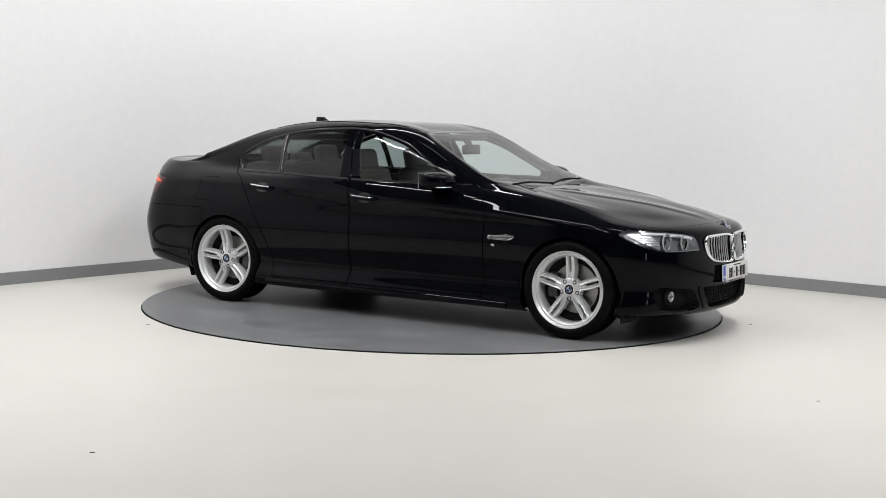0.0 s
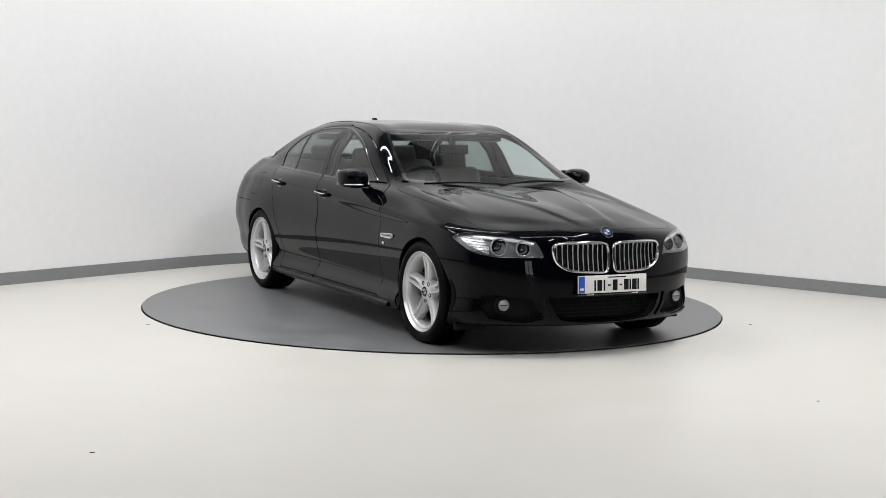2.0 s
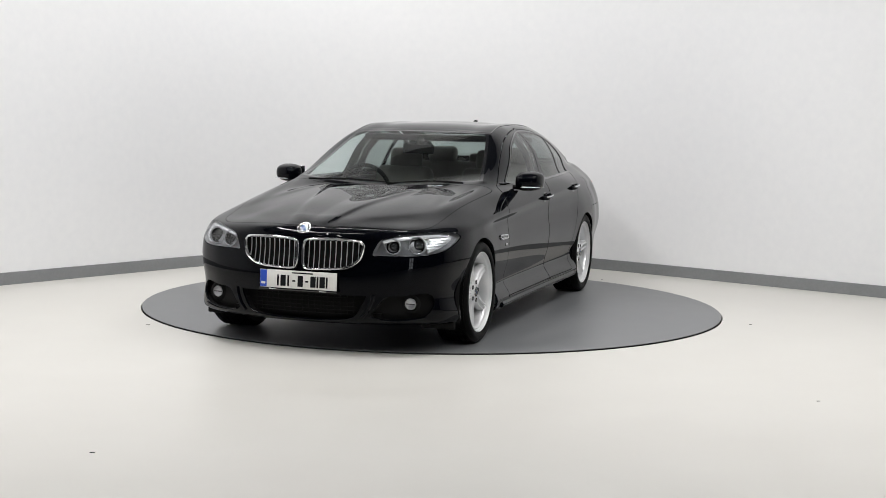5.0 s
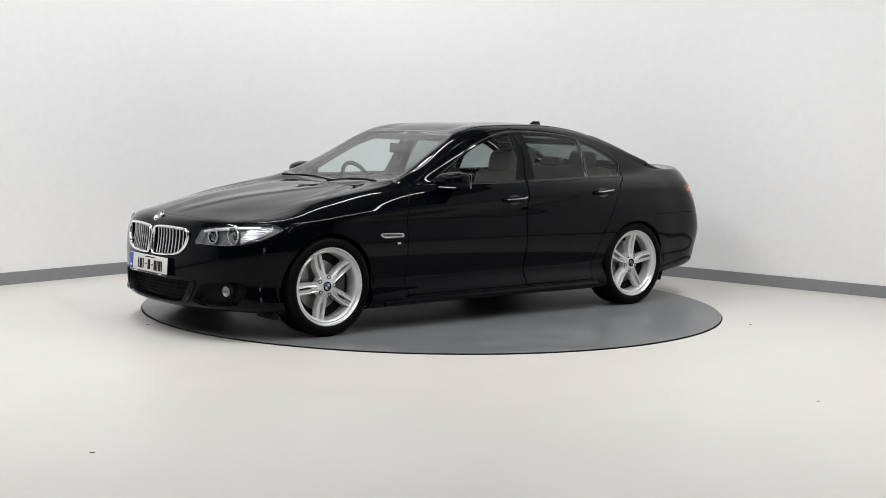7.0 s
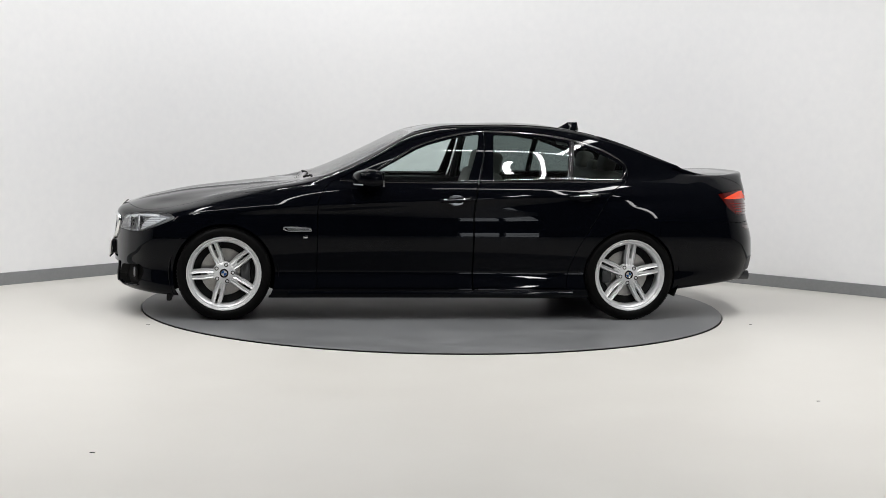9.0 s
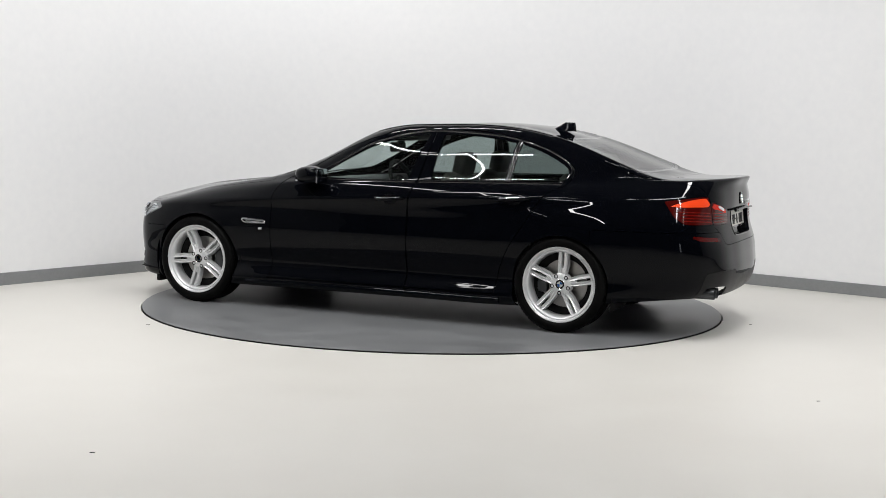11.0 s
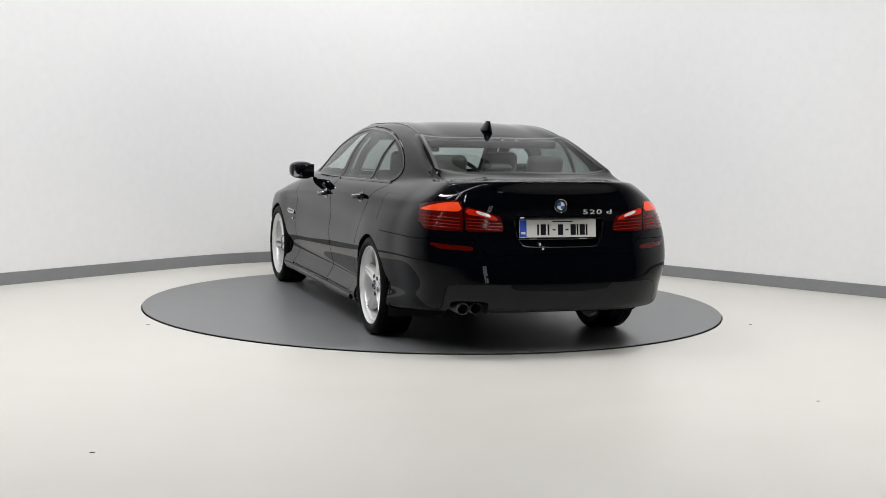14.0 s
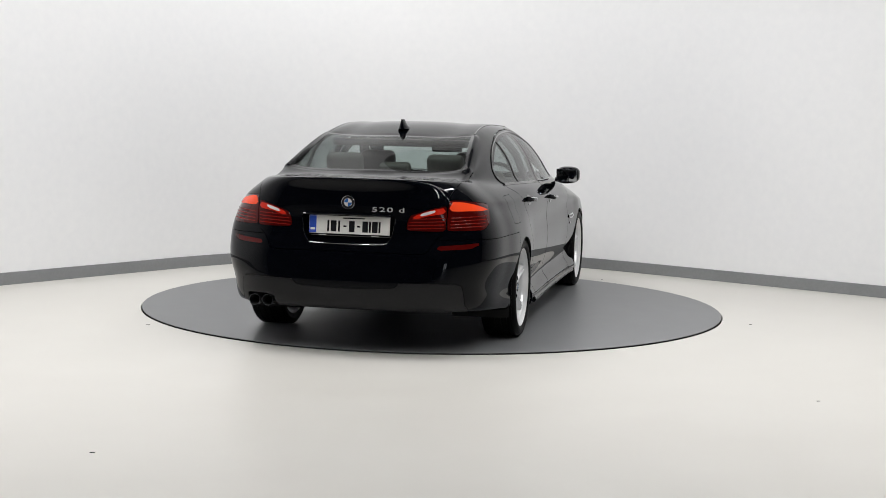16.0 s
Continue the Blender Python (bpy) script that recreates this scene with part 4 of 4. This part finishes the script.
def number_plate(at, tilt, front):
    """A plate with plain bars for its writing; built facing +x and turned."""
    plate = part("number_plate", box((0.010, 0.52, 0.111), (0, 0, 0), 0.003), WHITEP, car, "white number plate with a blue end band")
    fx = 0.0056
    part("blue_band", box((0.002, 0.045, 0.105), (fx, -0.235, 0), 0.0005), BLUE, plate)
    part("band_mark", box((0.002, 0.028, 0.014), (fx + 0.001, -0.235, -0.028), 0.0003), WHITEP, plate)
    for k, (y, w) in enumerate(((-0.130, 0.012), (-0.095, 0.036), (-0.060, 0.012), (-0.022, 0.020), (0.022, 0.036), (0.066, 0.020), (0.108, 0.036), (0.138, 0.012), (0.170, 0.036), (0.200, 0.012))):
        h = 0.010 if w == 0.020 else 0.068
        part("writing_bar", box((0.002, w, h), (fx, y - 0.005, -0.008), 0.0005), INK, plate)
    part("small_writing_bar", box((0.002, 0.14, 0.007), (fx, 0.03, 0.042), 0.0003), INK, plate)
    part("plate_holder", box((0.010, 0.53, 0.016), (-0.001, 0, -0.062), 0.003), GLOSS, plate)
    for y in (-0.17, 0.17):
        part("holder_mark", box((0.002, 0.05, 0.008), (0.0045, y, -0.062), 0.0005), CHROME, plate)
    plate.matrix_basis = Matrix.Translation(at) @ (Matrix() if front else Matrix.Rotation(math.pi, 4, "Z")) @ Matrix.Rotation(tilt, 4, "Y")
    return plate


number_plate((2.335, 0, 0.453), radians(-3), True)
number_plate((-2.502, 0, 0.798), radians(-6), False)
part("plate_bracket", box((0.05, 0.40, 0.09), (2.300, 0, 0.452), 0.01), MATT, car)
part("plate_handle", sweep([(-2.555, y, 0.866 + 0.004 * math.cos(y * 5)) for y in np.linspace(-0.28, 0.28, 15)], 0.011, False, 8, 0.7), PAINT, car, "black boot handle strip")
part("recess_trim", sweep([Vector((p.x, math.copysign(p.y, k), p.z)) for k, p in [(q[0] or 1e-6, skin("rear", abs(q[0]), q[1], 0.001)) for q in smooth_loop([(-0.300, 0.85), (-0.286, 0.755), (-0.262, 0.712), (-0.22, 0.690), (0.0, 0.687), (0.22, 0.690), (0.262, 0.712), (0.286, 0.755), (0.300, 0.85)], 5, False)]], 0.003, False, 6), GLOSS, car)
roundel(car, skin("front", 0, 0.768, 0.004), (0.72, 0, 0.69), 0.041)
roundel(car, skin("rear", 0, 0.941, 0.005), (-1, 0, 0.05), 0.041)


def badge_text(words, size, at, m):
    cu = bpy.data.curves.new("lettering", "FONT")
    cu.body, cu.size, cu.extrude = words, size, 0.0025
    tmp = new("lettering_source", cu)
    me = bpy.data.meshes.new_from_object(tmp.evaluated_get(bpy.context.evaluated_depsgraph_get()))
    bpy.data.objects.remove(tmp)
    me.materials.clear()
    me.materials.append(SLAT)
    ob = new("lettering", me)
    ob.parent = car
    ob.matrix_basis = Matrix.Translation(at) @ m @ Matrix.Diagonal((2.0, 1, 1, 1))
    return tagged(ob, "raised chrome letter or figure")


for letter, y in (("5", 0.150), ("2", 0.198), ("0", 0.246), ("d", 0.318)):
    badge_text(letter, 0.040, (skin("rear", y + 0.02, 0.905).x - 0.003, -y, 0.890), Matrix(((0, 0, -1, 0), (-1, 0, 0, 0), (0, 1, 0, 0), (0, 0, 0, 1))))

# side trim
for s in (1, -1):
    k = 0 if s == 1 else 1
    for door, xs, z0, z1 in ((doors["front"][k], (-0.062, -0.285), 0.874, 0.888), (doors["rear"][k], (-1.020, -1.238), 0.907, 0.921)):
        line = []
        for f in np.linspace(0, 1, 13):
            x, z = xs[0] + (xs[1] - xs[0]) * f, z0 + (z1 - z0) * f
            line.append(skin("side", x, z, 0.004 + 0.030 * min(1, 4.5 * min(f, 1 - f)) ** 0.7))
        handle = part("handle", sweep(mirrored(line, s), 0.013, False, 10, 1.25), PAINT, door, "black door handle with a chrome strip")
        part("handle_strip", sweep(mirrored([p + Vector((0, 0.010, 0.009)) for p in line[1:-1]], s), 0.0045, False, 8), CHROME, handle, "bright chrome strip")
        cup = [skin("side", (xs[0] + xs[1]) / 2 + 0.062 * math.cos(a), (z0 + z1) / 2 - 0.006 + 0.038 * math.sin(a), 0.0015) for a in np.linspace(0, 2 * math.pi, 24, endpoint=False)]
        bm = bmesh.new()
        bm.faces.new([bm.verts.new(p) for p in mirrored(cup, s)])
        bmesh.ops.solidify(bm, geom=bm.faces[:], thickness=0.002)
        part("handle_cup", bm, GLOSS, door)
    for door, pts in ((doors["front"][k], [(0.66, 1.003), (0.4, 0.9985), (0.0, 0.9975), (-0.34, 1.002)]), (doors["rear"][k], [(-0.37, 1.003), (-0.7, 1.011), (-1.05, 1.019), (-1.44, 1.024)])):
        part("belt_trim", sweep(mirrored(on_skin("side", smooth_loop(pts, 10, False), 0.003), s), 0.009, False, 8, 0.5, (0, 1, 0)), GLOSS, door, "gloss black strip below the glass")
    door = doors["rear"][k]
    part("window_bar", sweep(mirrored(on_skin("side", smooth_loop([(-1.038, 1.024), (-1.056, 1.15), (-1.080, 1.308)], 8, False), 0.0), s), 0.017, False, 8, 0.35, (0, 1, 0)), GLOSS, door, "gloss black upright window bar")
    surround = [(0.53, 1.015), (0.43, 1.068), (0.25, 1.168), (0.09, 1.258), (-0.08, 1.315), (-0.24, 1.352), (-0.40, 1.370), (-0.60, 1.368), (-0.84, 1.354), (-1.05, 1.324), (-1.24, 1.274), (-1.37, 1.220), (-1.455, 1.168), (-1.490, 1.118), (-1.465, 1.065), (-1.42, 1.030)]
    part("window_surround", sweep(mirrored(on_skin("side", smooth_loop(surround, 6, False), 0.001), s), 0.0065, False, 8, 0.8, (0, 1, 0)), GLOSS, car, "gloss black strip round the side windows")
    # gill in the front wing
    gill = part("side_gill", sweep(mirrored(on_skin("side", smooth_loop([(1.058, 0.672), (0.90, 0.666), (0.875, 0.660), (0.872, 0.648), (0.89, 0.645), (1.035, 0.646)], 6), 0.004), s), 0.006, True, 8, 1.0), CHROME, car, "narrow chrome gill behind the front wheel")
    bm = bmesh.new()
    bm.faces.new([bm.verts.new(p) for p in mirrored(on_skin("side", [(1.05, 0.670), (0.90, 0.664), (0.878, 0.657), (0.88, 0.648), (1.03, 0.648)], 0.003), s)])
    bmesh.ops.solidify(bm, geom=bm.faces[:], thickness=0.003)
    part("gill_plate", bm, LAMPBOWL, gill)
    part("gill_bar", sweep(mirrored(on_skin("side", [(1.04, 0.660), (0.96, 0.658), (0.885, 0.655)], 0.007), s), 0.0035, False, 6), GREYLAMP, gill)
    part("wing_mark", sweep(mirrored(on_skin("side", [(0.925, 0.600), (0.895, 0.602)], 0.002), s), 0.009, False, 6, 0.4, (0, 1, 0)), CHROME, car, "small bright badge on the wing")
    # sill blade
    part("sill_skirt", sweep(mirrored(on_skin("side", smooth_loop([(1.03, 0.192), (0.5, 0.192), (0.0, 0.192), (-0.6, 0.194), (-1.05, 0.197)], 8, False), -0.004), s), 0.020, False, 10, 1.1), PAINT, car, "black side sill skirt")
    # door mirror
    bm = bmesh.new()
    bmesh.ops.create_uvsphere(bm, u_segments=40, v_segments=24, radius=1)
    for v in bm.verts:
        x, y, z = (math.copysign(abs(c) ** 0.62, c) for c in v.co)
        narrow = 1 - 0.22 * max(0, x) - 0.10 * max(0, y)
        v.co = Vector((0.47 + 0.105 * x - 0.02 * y, s * (0.958 + 0.096 * y * (1 - 0.12 * max(0, x))), 1.024 + 0.070 * z * narrow + 0.004 * y))
    if s < 0:
        bmesh.ops.reverse_faces(bm, faces=bm.faces[:])
    bmesh.ops.recalc_face_normals(bm, faces=bm.faces[:])
    wing = part("door_mirror", bm, PAINT, doors["front"][k], "glossy black door mirror")
    part("mirror_glass", box((0.008, 0.165, 0.105), (0.366, s * 0.955, 1.024), 0.003), MIRROR, wing)
    part("mirror_foot", sweep([(0.50, s * 0.845, 0.985), (0.50, s * 0.88, 0.980), (0.49, s * 0.93, 0.985), (0.48, s * 0.95, 1.0)], 0.026, False, 10, 0.7), GLOSS, wing)
    part("mirror_line", sweep([(0.365 + 0.215 * math.sin(a) * 0.5 + 0.1, s * (0.955 + 0.105 * math.cos(a) * 0.99), 0.985) for a in np.linspace(0.5, 2.4, 12)], 0.004, False, 6), LAMPBOWL, wing, "thin pale indicator line")

# aerial fin
bm = bmesh.new()
rows = []
for f in np.linspace(0, 1, 9):
    z = 1.385 + (1.452 - 1.385) * f
    x0, x1 = -1.06 - 0.135 * f ** 0.8, -1.285 + 0.012 * f
    w = 0.034 * (1 - f) ** 1.3 + 0.008
    rows.append([bm.verts.new((x0 + (x1 - x0) * (0.5 - 0.5 * math.cos(a)), w * math.sin(a), z)) for a in (2 * math.pi * k / 20 for k in range(20))])
for a, b in zip(rows, rows[1:]):
    for k in range(20):
        bm.faces.new((a[k], a[(k + 1) % 20], b[(k + 1) % 20], b[k]))
bm.faces.new(rows[-1])
bmesh.ops.recalc_face_normals(bm, faces=bm.faces[:])
part("aerial_fin", bm, PAINT, car, "black roof aerial fin")

# exhaust
for y in (0.617, 0.532):
    pipe = part("exhaust_pipe", lathe_at([(0.030, -0.25), (0.036, -0.25), (0.037, -0.004), (0.0355, 0.0), (0.033, -0.002), (0.031, -0.2), (0.0, -0.2)], (skin("rear", 0.575, 0.40).x + 0.03, y, 0.306), (-1, 0, 0)), GREYLAMP, car, "dark round exhaust tail pipe")
for s in (1, -1):
    part("roof_seam", sweep(mirrored(on_skin("top", smooth_loop([(0.10, 0.545), (-0.2, 0.528), (-0.6, 0.515), (-1.0, 0.515), (-1.28, 0.525)], 8, False), 0.001), s), 0.005, False, 6, 0.5), GLOSS, car)
# wipers
for a, b in (((0.885, -0.60), (0.885, 0.05)), ((0.895, 0.02), (0.86, 0.58))):
    pts = [Vector((1, math.copysign(1, y or 1), 1)) * skin("top", x, abs(y), 0.003) for x, y in (((1 - f) * a[0] + f * b[0] - 0.03 * math.sin(math.pi * f), (1 - f) * a[1] + f * b[1]) for f in np.linspace(0, 1, 12))]
    part("wiper", sweep(pts, 0.0048, False, 6), MATT, car, "black windscreen wiper")


# ------------------------------------------------------------------ wheels
def spoke(angle, lean):
    """One of a pair of ribs from the hub to the rim; lean is the side of the pair."""
    bm = bmesh.new()
    rows = []
    for f in np.linspace(0, 1, 16):
        r = 0.058 + (0.250 - 0.058) * f
        w = 0.0125 + 0.0032 * math.sin(math.pi * (0.15 + 0.75 * f))
        off = lean * (w + 0.0015 + 0.0068 * math.sin(math.pi * (0.05 + 0.70 * f)))
        y = 0.884 + 0.0265 * f ** 1.5 - 0.014 * math.sin(math.pi * f * 0.9)
        row = []
        for a, h in ((-1, -0.045), (-1, -0.004), (-0.80, 0.0015), (-0.30, -0.006), (0.0, -0.0075), (0.30, -0.0045), (0.55, -0.002), (1, -0.016), (1, -0.045)):
            px, pz = r, off + lean * a * w
            row.append(bm.verts.new((px * math.cos(angle) - pz * math.sin(angle), y + h, px * math.sin(angle) + pz * math.cos(angle))))
        rows.append(row)
    for a, b in zip(rows, rows[1:]):
        for k in range(8):
            bm.faces.new((a[k], a[k + 1], b[k + 1], b[k]))
    bmesh.ops.recalc_face_normals(bm, faces=bm.faces[:])
    return bm


def tyre():
    prof = [(0.262, 0.905), (0.262, 0.917), (0.270, 0.926), (0.285, 0.931), (0.302, 0.932), (0.318, 0.926), (0.328, 0.913), (0.3325, 0.900)]
    for y in (0.872, 0.832, 0.792, 0.752):
        prof += [(0.3345, y + 0.004), (0.327, y + 0.003), (0.327, y - 0.003), (0.3345, y - 0.004)]
    prof += [(0.3325, 0.715), (0.325, 0.700), (0.30, 0.690), (0.262, 0.70)]
    bm = lathe(prof, 96)
    blocks = []
    for k in range(80):
        a = 2 * math.pi * k / 80
        for y in (0.893, 0.722):
            blocks.append(box((0.020, 0.026, 0.008), (0, 0, 0), 0.0, Matrix.Rotation(-a, 4, "Y") @ Matrix.Translation((0, y, 0.3305)) @ Matrix.Rotation(0.25, 4, "Z")))
    return merged(bm, *blocks)


def build_wheel():
    prof = [(0.262, 0.905), (0.2655, 0.916), (0.2640, 0.921), (0.2600, 0.922), (0.2560, 0.917), (0.2500, 0.905), (0.2470, 0.903), (0.2410, 0.906), (0.2350, 0.904), (0.2290, 0.897), (0.2250, 0.888), (0.2225, 0.872), (0.2215, 0.82), (0.2215, 0.72), (0.245, 0.70), (0.262, 0.70)]
    wheel = part("wheel", lathe(prof, 96), SILVER, car, "silver double-spoke alloy wheel with a low black tyre")
    part("tyre", tyre(), RUBBER, wheel, "black low-profile tyre")
    for k in range(5):
        for lean in (-1, 1):
            part("spoke", spoke(2 * math.pi * k / 5, lean), SILVER, wheel)
        # the web between the two ribs near the hub
        a = 2 * math.pi * k / 5
        part("spoke_web", box((0.085, 0.024, 0.030), (0, 0, 0), 0.006, Matrix.Rotation(-a, 4, "Y") @ Matrix.Translation((0.075, 0.862, 0))), SILVER, wheel)
        b = a + math.pi / 5
        part("bolt", lathe_at([(0.0, 0.0), (0.0085, 0.0), (0.0095, -0.003), (0.0095, -0.012)], (0.062 * math.cos(b), 0.8815, 0.062 * math.sin(b)), (0, 1, 0), 12), GREYLAMP, wheel)
        part("bolt_well", ring(0.0120, 0.0028, (0.062 * math.cos(b), 0.8830, 0.062 * math.sin(b)), (0, 1, 0), 20), MATT, wheel)
    part("hub", lathe([(0.0, 0.888), (0.034, 0.888), (0.040, 0.885), (0.046, 0.8835), (0.070, 0.882), (0.077, 0.877), (0.081, 0.862), (0.082, 0.83)], 48), SILVER, wheel)
    roundel(wheel, (0, 0.8905, 0), (0, 1, 0), 0.033)
    part("brake_disc", lathe([(0.05, 0.79), (0.168, 0.79), (0.168, 0.765), (0.05, 0.765)], 64), STEEL, wheel, "bare steel brake disc")
    part("wheel_back", lathe([(0.0, 0.735), (0.165, 0.735), (0.172, 0.80), (0.220, 0.81)], 64), MATT, wheel)
    return wheel


wheel = build_wheel()
first = wheel
for ax, s, turn in ((AXLE_R, 1, -95), (AXLE_F, -1, -90), (AXLE_R, -1, -80)):
    m = Matrix.Translation((ax, 0, HUB_Z + 0.003)) @ (Matrix() if s == 1 else Matrix.Rotation(math.pi, 4, "Z")) @ Matrix.Rotation(radians(turn), 4, "Y")
    copy_thing(first, m)
first.matrix_basis = Matrix.Translation((AXLE_F, 0, HUB_Z + 0.003)) @ Matrix.Rotation(radians(3.5), 4, "Y")
for ax, dx in ((AXLE_F, -0.15), (AXLE_R, 0.15)):
    for s in (1, -1):
        part("brake_caliper", box((0.075, 0.07, 0.17), (ax + dx, s * 0.80, HUB_Z + 0.02), 0.018), GREYLAMP, car)

# ------------------------------------------------------------------ cabin
def cushion(size, at, tilt=0.0, bevel=0.04, turn=0.0):
    return box(size, at, bevel, Matrix.Rotation(tilt, 4, "Y") @ Matrix.Rotation(turn, 4, "Z"), 4)


part("cabin_floor", box((2.6, 1.5, 0.04), (-0.4, 0, 0.34), 0.01), MATT, car)
dash = bmesh.new()
rows = []
for y in np.linspace(-0.74, 0.74, 21):
    bow = 0.10 * (y / 0.74) ** 2
    rows.append([dash.verts.new((x - (bow if i else 0.6 * bow), y, z)) for i, (x, z) in enumerate(((0.90, 0.955), (0.75, 0.975), (0.60, 0.985), (0.50, 0.975), (0.44, 0.93), (0.43, 0.80), (0.48, 0.60)))])
for a, b in zip(rows, rows[1:]):
    for k in range(6):
        dash.faces.new((a[k], b[k], b[k + 1], a[k + 1]))
bmesh.ops.recalc_face_normals(dash, faces=dash.faces[:])
part("dashboard", dash, SATIN, car, "dark grey dashboard")
hub = Vector((0.33, -0.37, 0.93))
steer = part("steering_wheel", ring(0.185, 0.016, hub, (-0.93, 0, 0.37)), MATT, car, "dark steering wheel")
part("steering_hub", disc(0.07, 0.05, hub, (-0.93, 0, 0.37), 32, 0.01), MATT, steer)
for a in (0, math.pi, -math.pi / 2):
    part("steering_arm", sweep([hub, hub + 0.185 * (math.cos(a) * Vector((0, 1, 0)) + math.sin(a) * Vector((0.37, 0, 0.93)))], 0.014, False, 6), MATT, steer)
for s in (1, -1):
    seat = part("front_seat", cushion((0.50, 0.50, 0.16), (-0.10, s * 0.37, 0.56), radians(-6)), LEATHER, car, "grey-beige leather front seat")
    part("backrest", cushion((0.15, 0.48, 0.62), (-0.42, s * 0.37, 0.77), radians(-20), 0.06), LEATHER, seat)
    part("headrest", cushion((0.10, 0.27, 0.18), (-0.535, s * 0.37, 1.125), radians(-12), 0.045), LEATHER, seat)
    for dy in (-0.06, 0.06):
        part("headrest_post", sweep([(-0.515, s * 0.37 + dy, 0.98), (-0.53, s * 0.37 + dy, 1.08)], 0.006, False, 6), CHROME, seat)
    rest = part("rear_headrest", cushion((0.10, 0.26, 0.14), (-1.43, s * 0.36, 1.145), radians(-15), 0.04), LEATHER, car, "grey-beige leather rear headrest")
    part("door_card", cushion((1.9, 0.06, 0.55), (-0.3, s * 0.80, 0.70), 0, 0.02), SATIN, car)
    part("pillar_lining", sweep([(-0.39, s * 0.76, 0.98), (-0.42, s * 0.675, 1.20), (-0.44, s * 0.565, 1.335)], 0.028, False, 8, 1.0), SATIN, car)
part("rear_bench", merged(cushion((0.50, 1.30, 0.16), (-1.05, 0, 0.58), radians(-6))), LEATHER, car, "grey-beige leather rear bench")
part("rear_backrest", cushion((0.16, 1.32, 0.56), (-1.36, 0, 0.82), radians(-22), 0.06), LEATHER, car)
part("middle_headrest", cushion((0.09, 0.22, 0.09), (-1.43, 0, 1.11), radians(-15), 0.03), LEATHER, car)
part("parcel_shelf", box((0.55, 1.30, 0.03), (-1.72, 0, 1.035), 0.01), MATT, car)
part("centre_console", box((0.9, 0.24, 0.25), (0.05, 0, 0.60), 0.03), SATIN, car)
back = part("rear_view_mirror", cushion((0.03, 0.25, 0.075), (0.20, 0, 1.228), 0, 0.013), MATT, car, "dark rear-view mirror")
part("mirror_stalk", sweep([(0.19, 0, 1.235), (0.18, 0, 1.27), (0.15, 0, 1.30)], 0.026, False, 8), MATT, back)
part("front_header", box((0.12, 1.00, 0.05), (0.01, 0, 1.312), 0.015), SATIN, car)
part("rear_header", box((0.14, 0.96, 0.05), (-1.28, 0, 1.288), 0.015), SATIN, car)
# roof lining
bm = bmesh.new()
rows = []
for x in np.linspace(0.0, -1.25, 14):
    rows.append([bm.verts.new(Vector((1, math.copysign(1, y or 1), 1)) * (skin("top", x, abs(y)) - Vector((0, 0, 0.035)))) for y in np.linspace(-0.50, 0.50, 11)])
for a, b in zip(rows, rows[1:]):
    for k in range(10):
        bm.faces.new((a[k], a[k + 1], b[k + 1], b[k]))
part("roof_lining", bm, SATIN, car)


# ------------------------------------------------------------------ what moves
def motions():
    rows_car, rows_table = [], []
    for k in range(33):
        t = k * 0.5
        a = -30.4 - 15.76 * t - 0.01 * (t - 8) ** 2
        c, s = math.cos(radians(a)), math.sin(radians(a))
        rows_car.append((t, pose(c * OFF.x - s * OFF.y, s * OFF.x + c * OFF.y, 0, 0, 0, a)))
        rows_table.append((t, pose(0, 0, 0, 0, 0, a)))
    walk(car, rows_car)
    walk(turntable, rows_table)


motions()
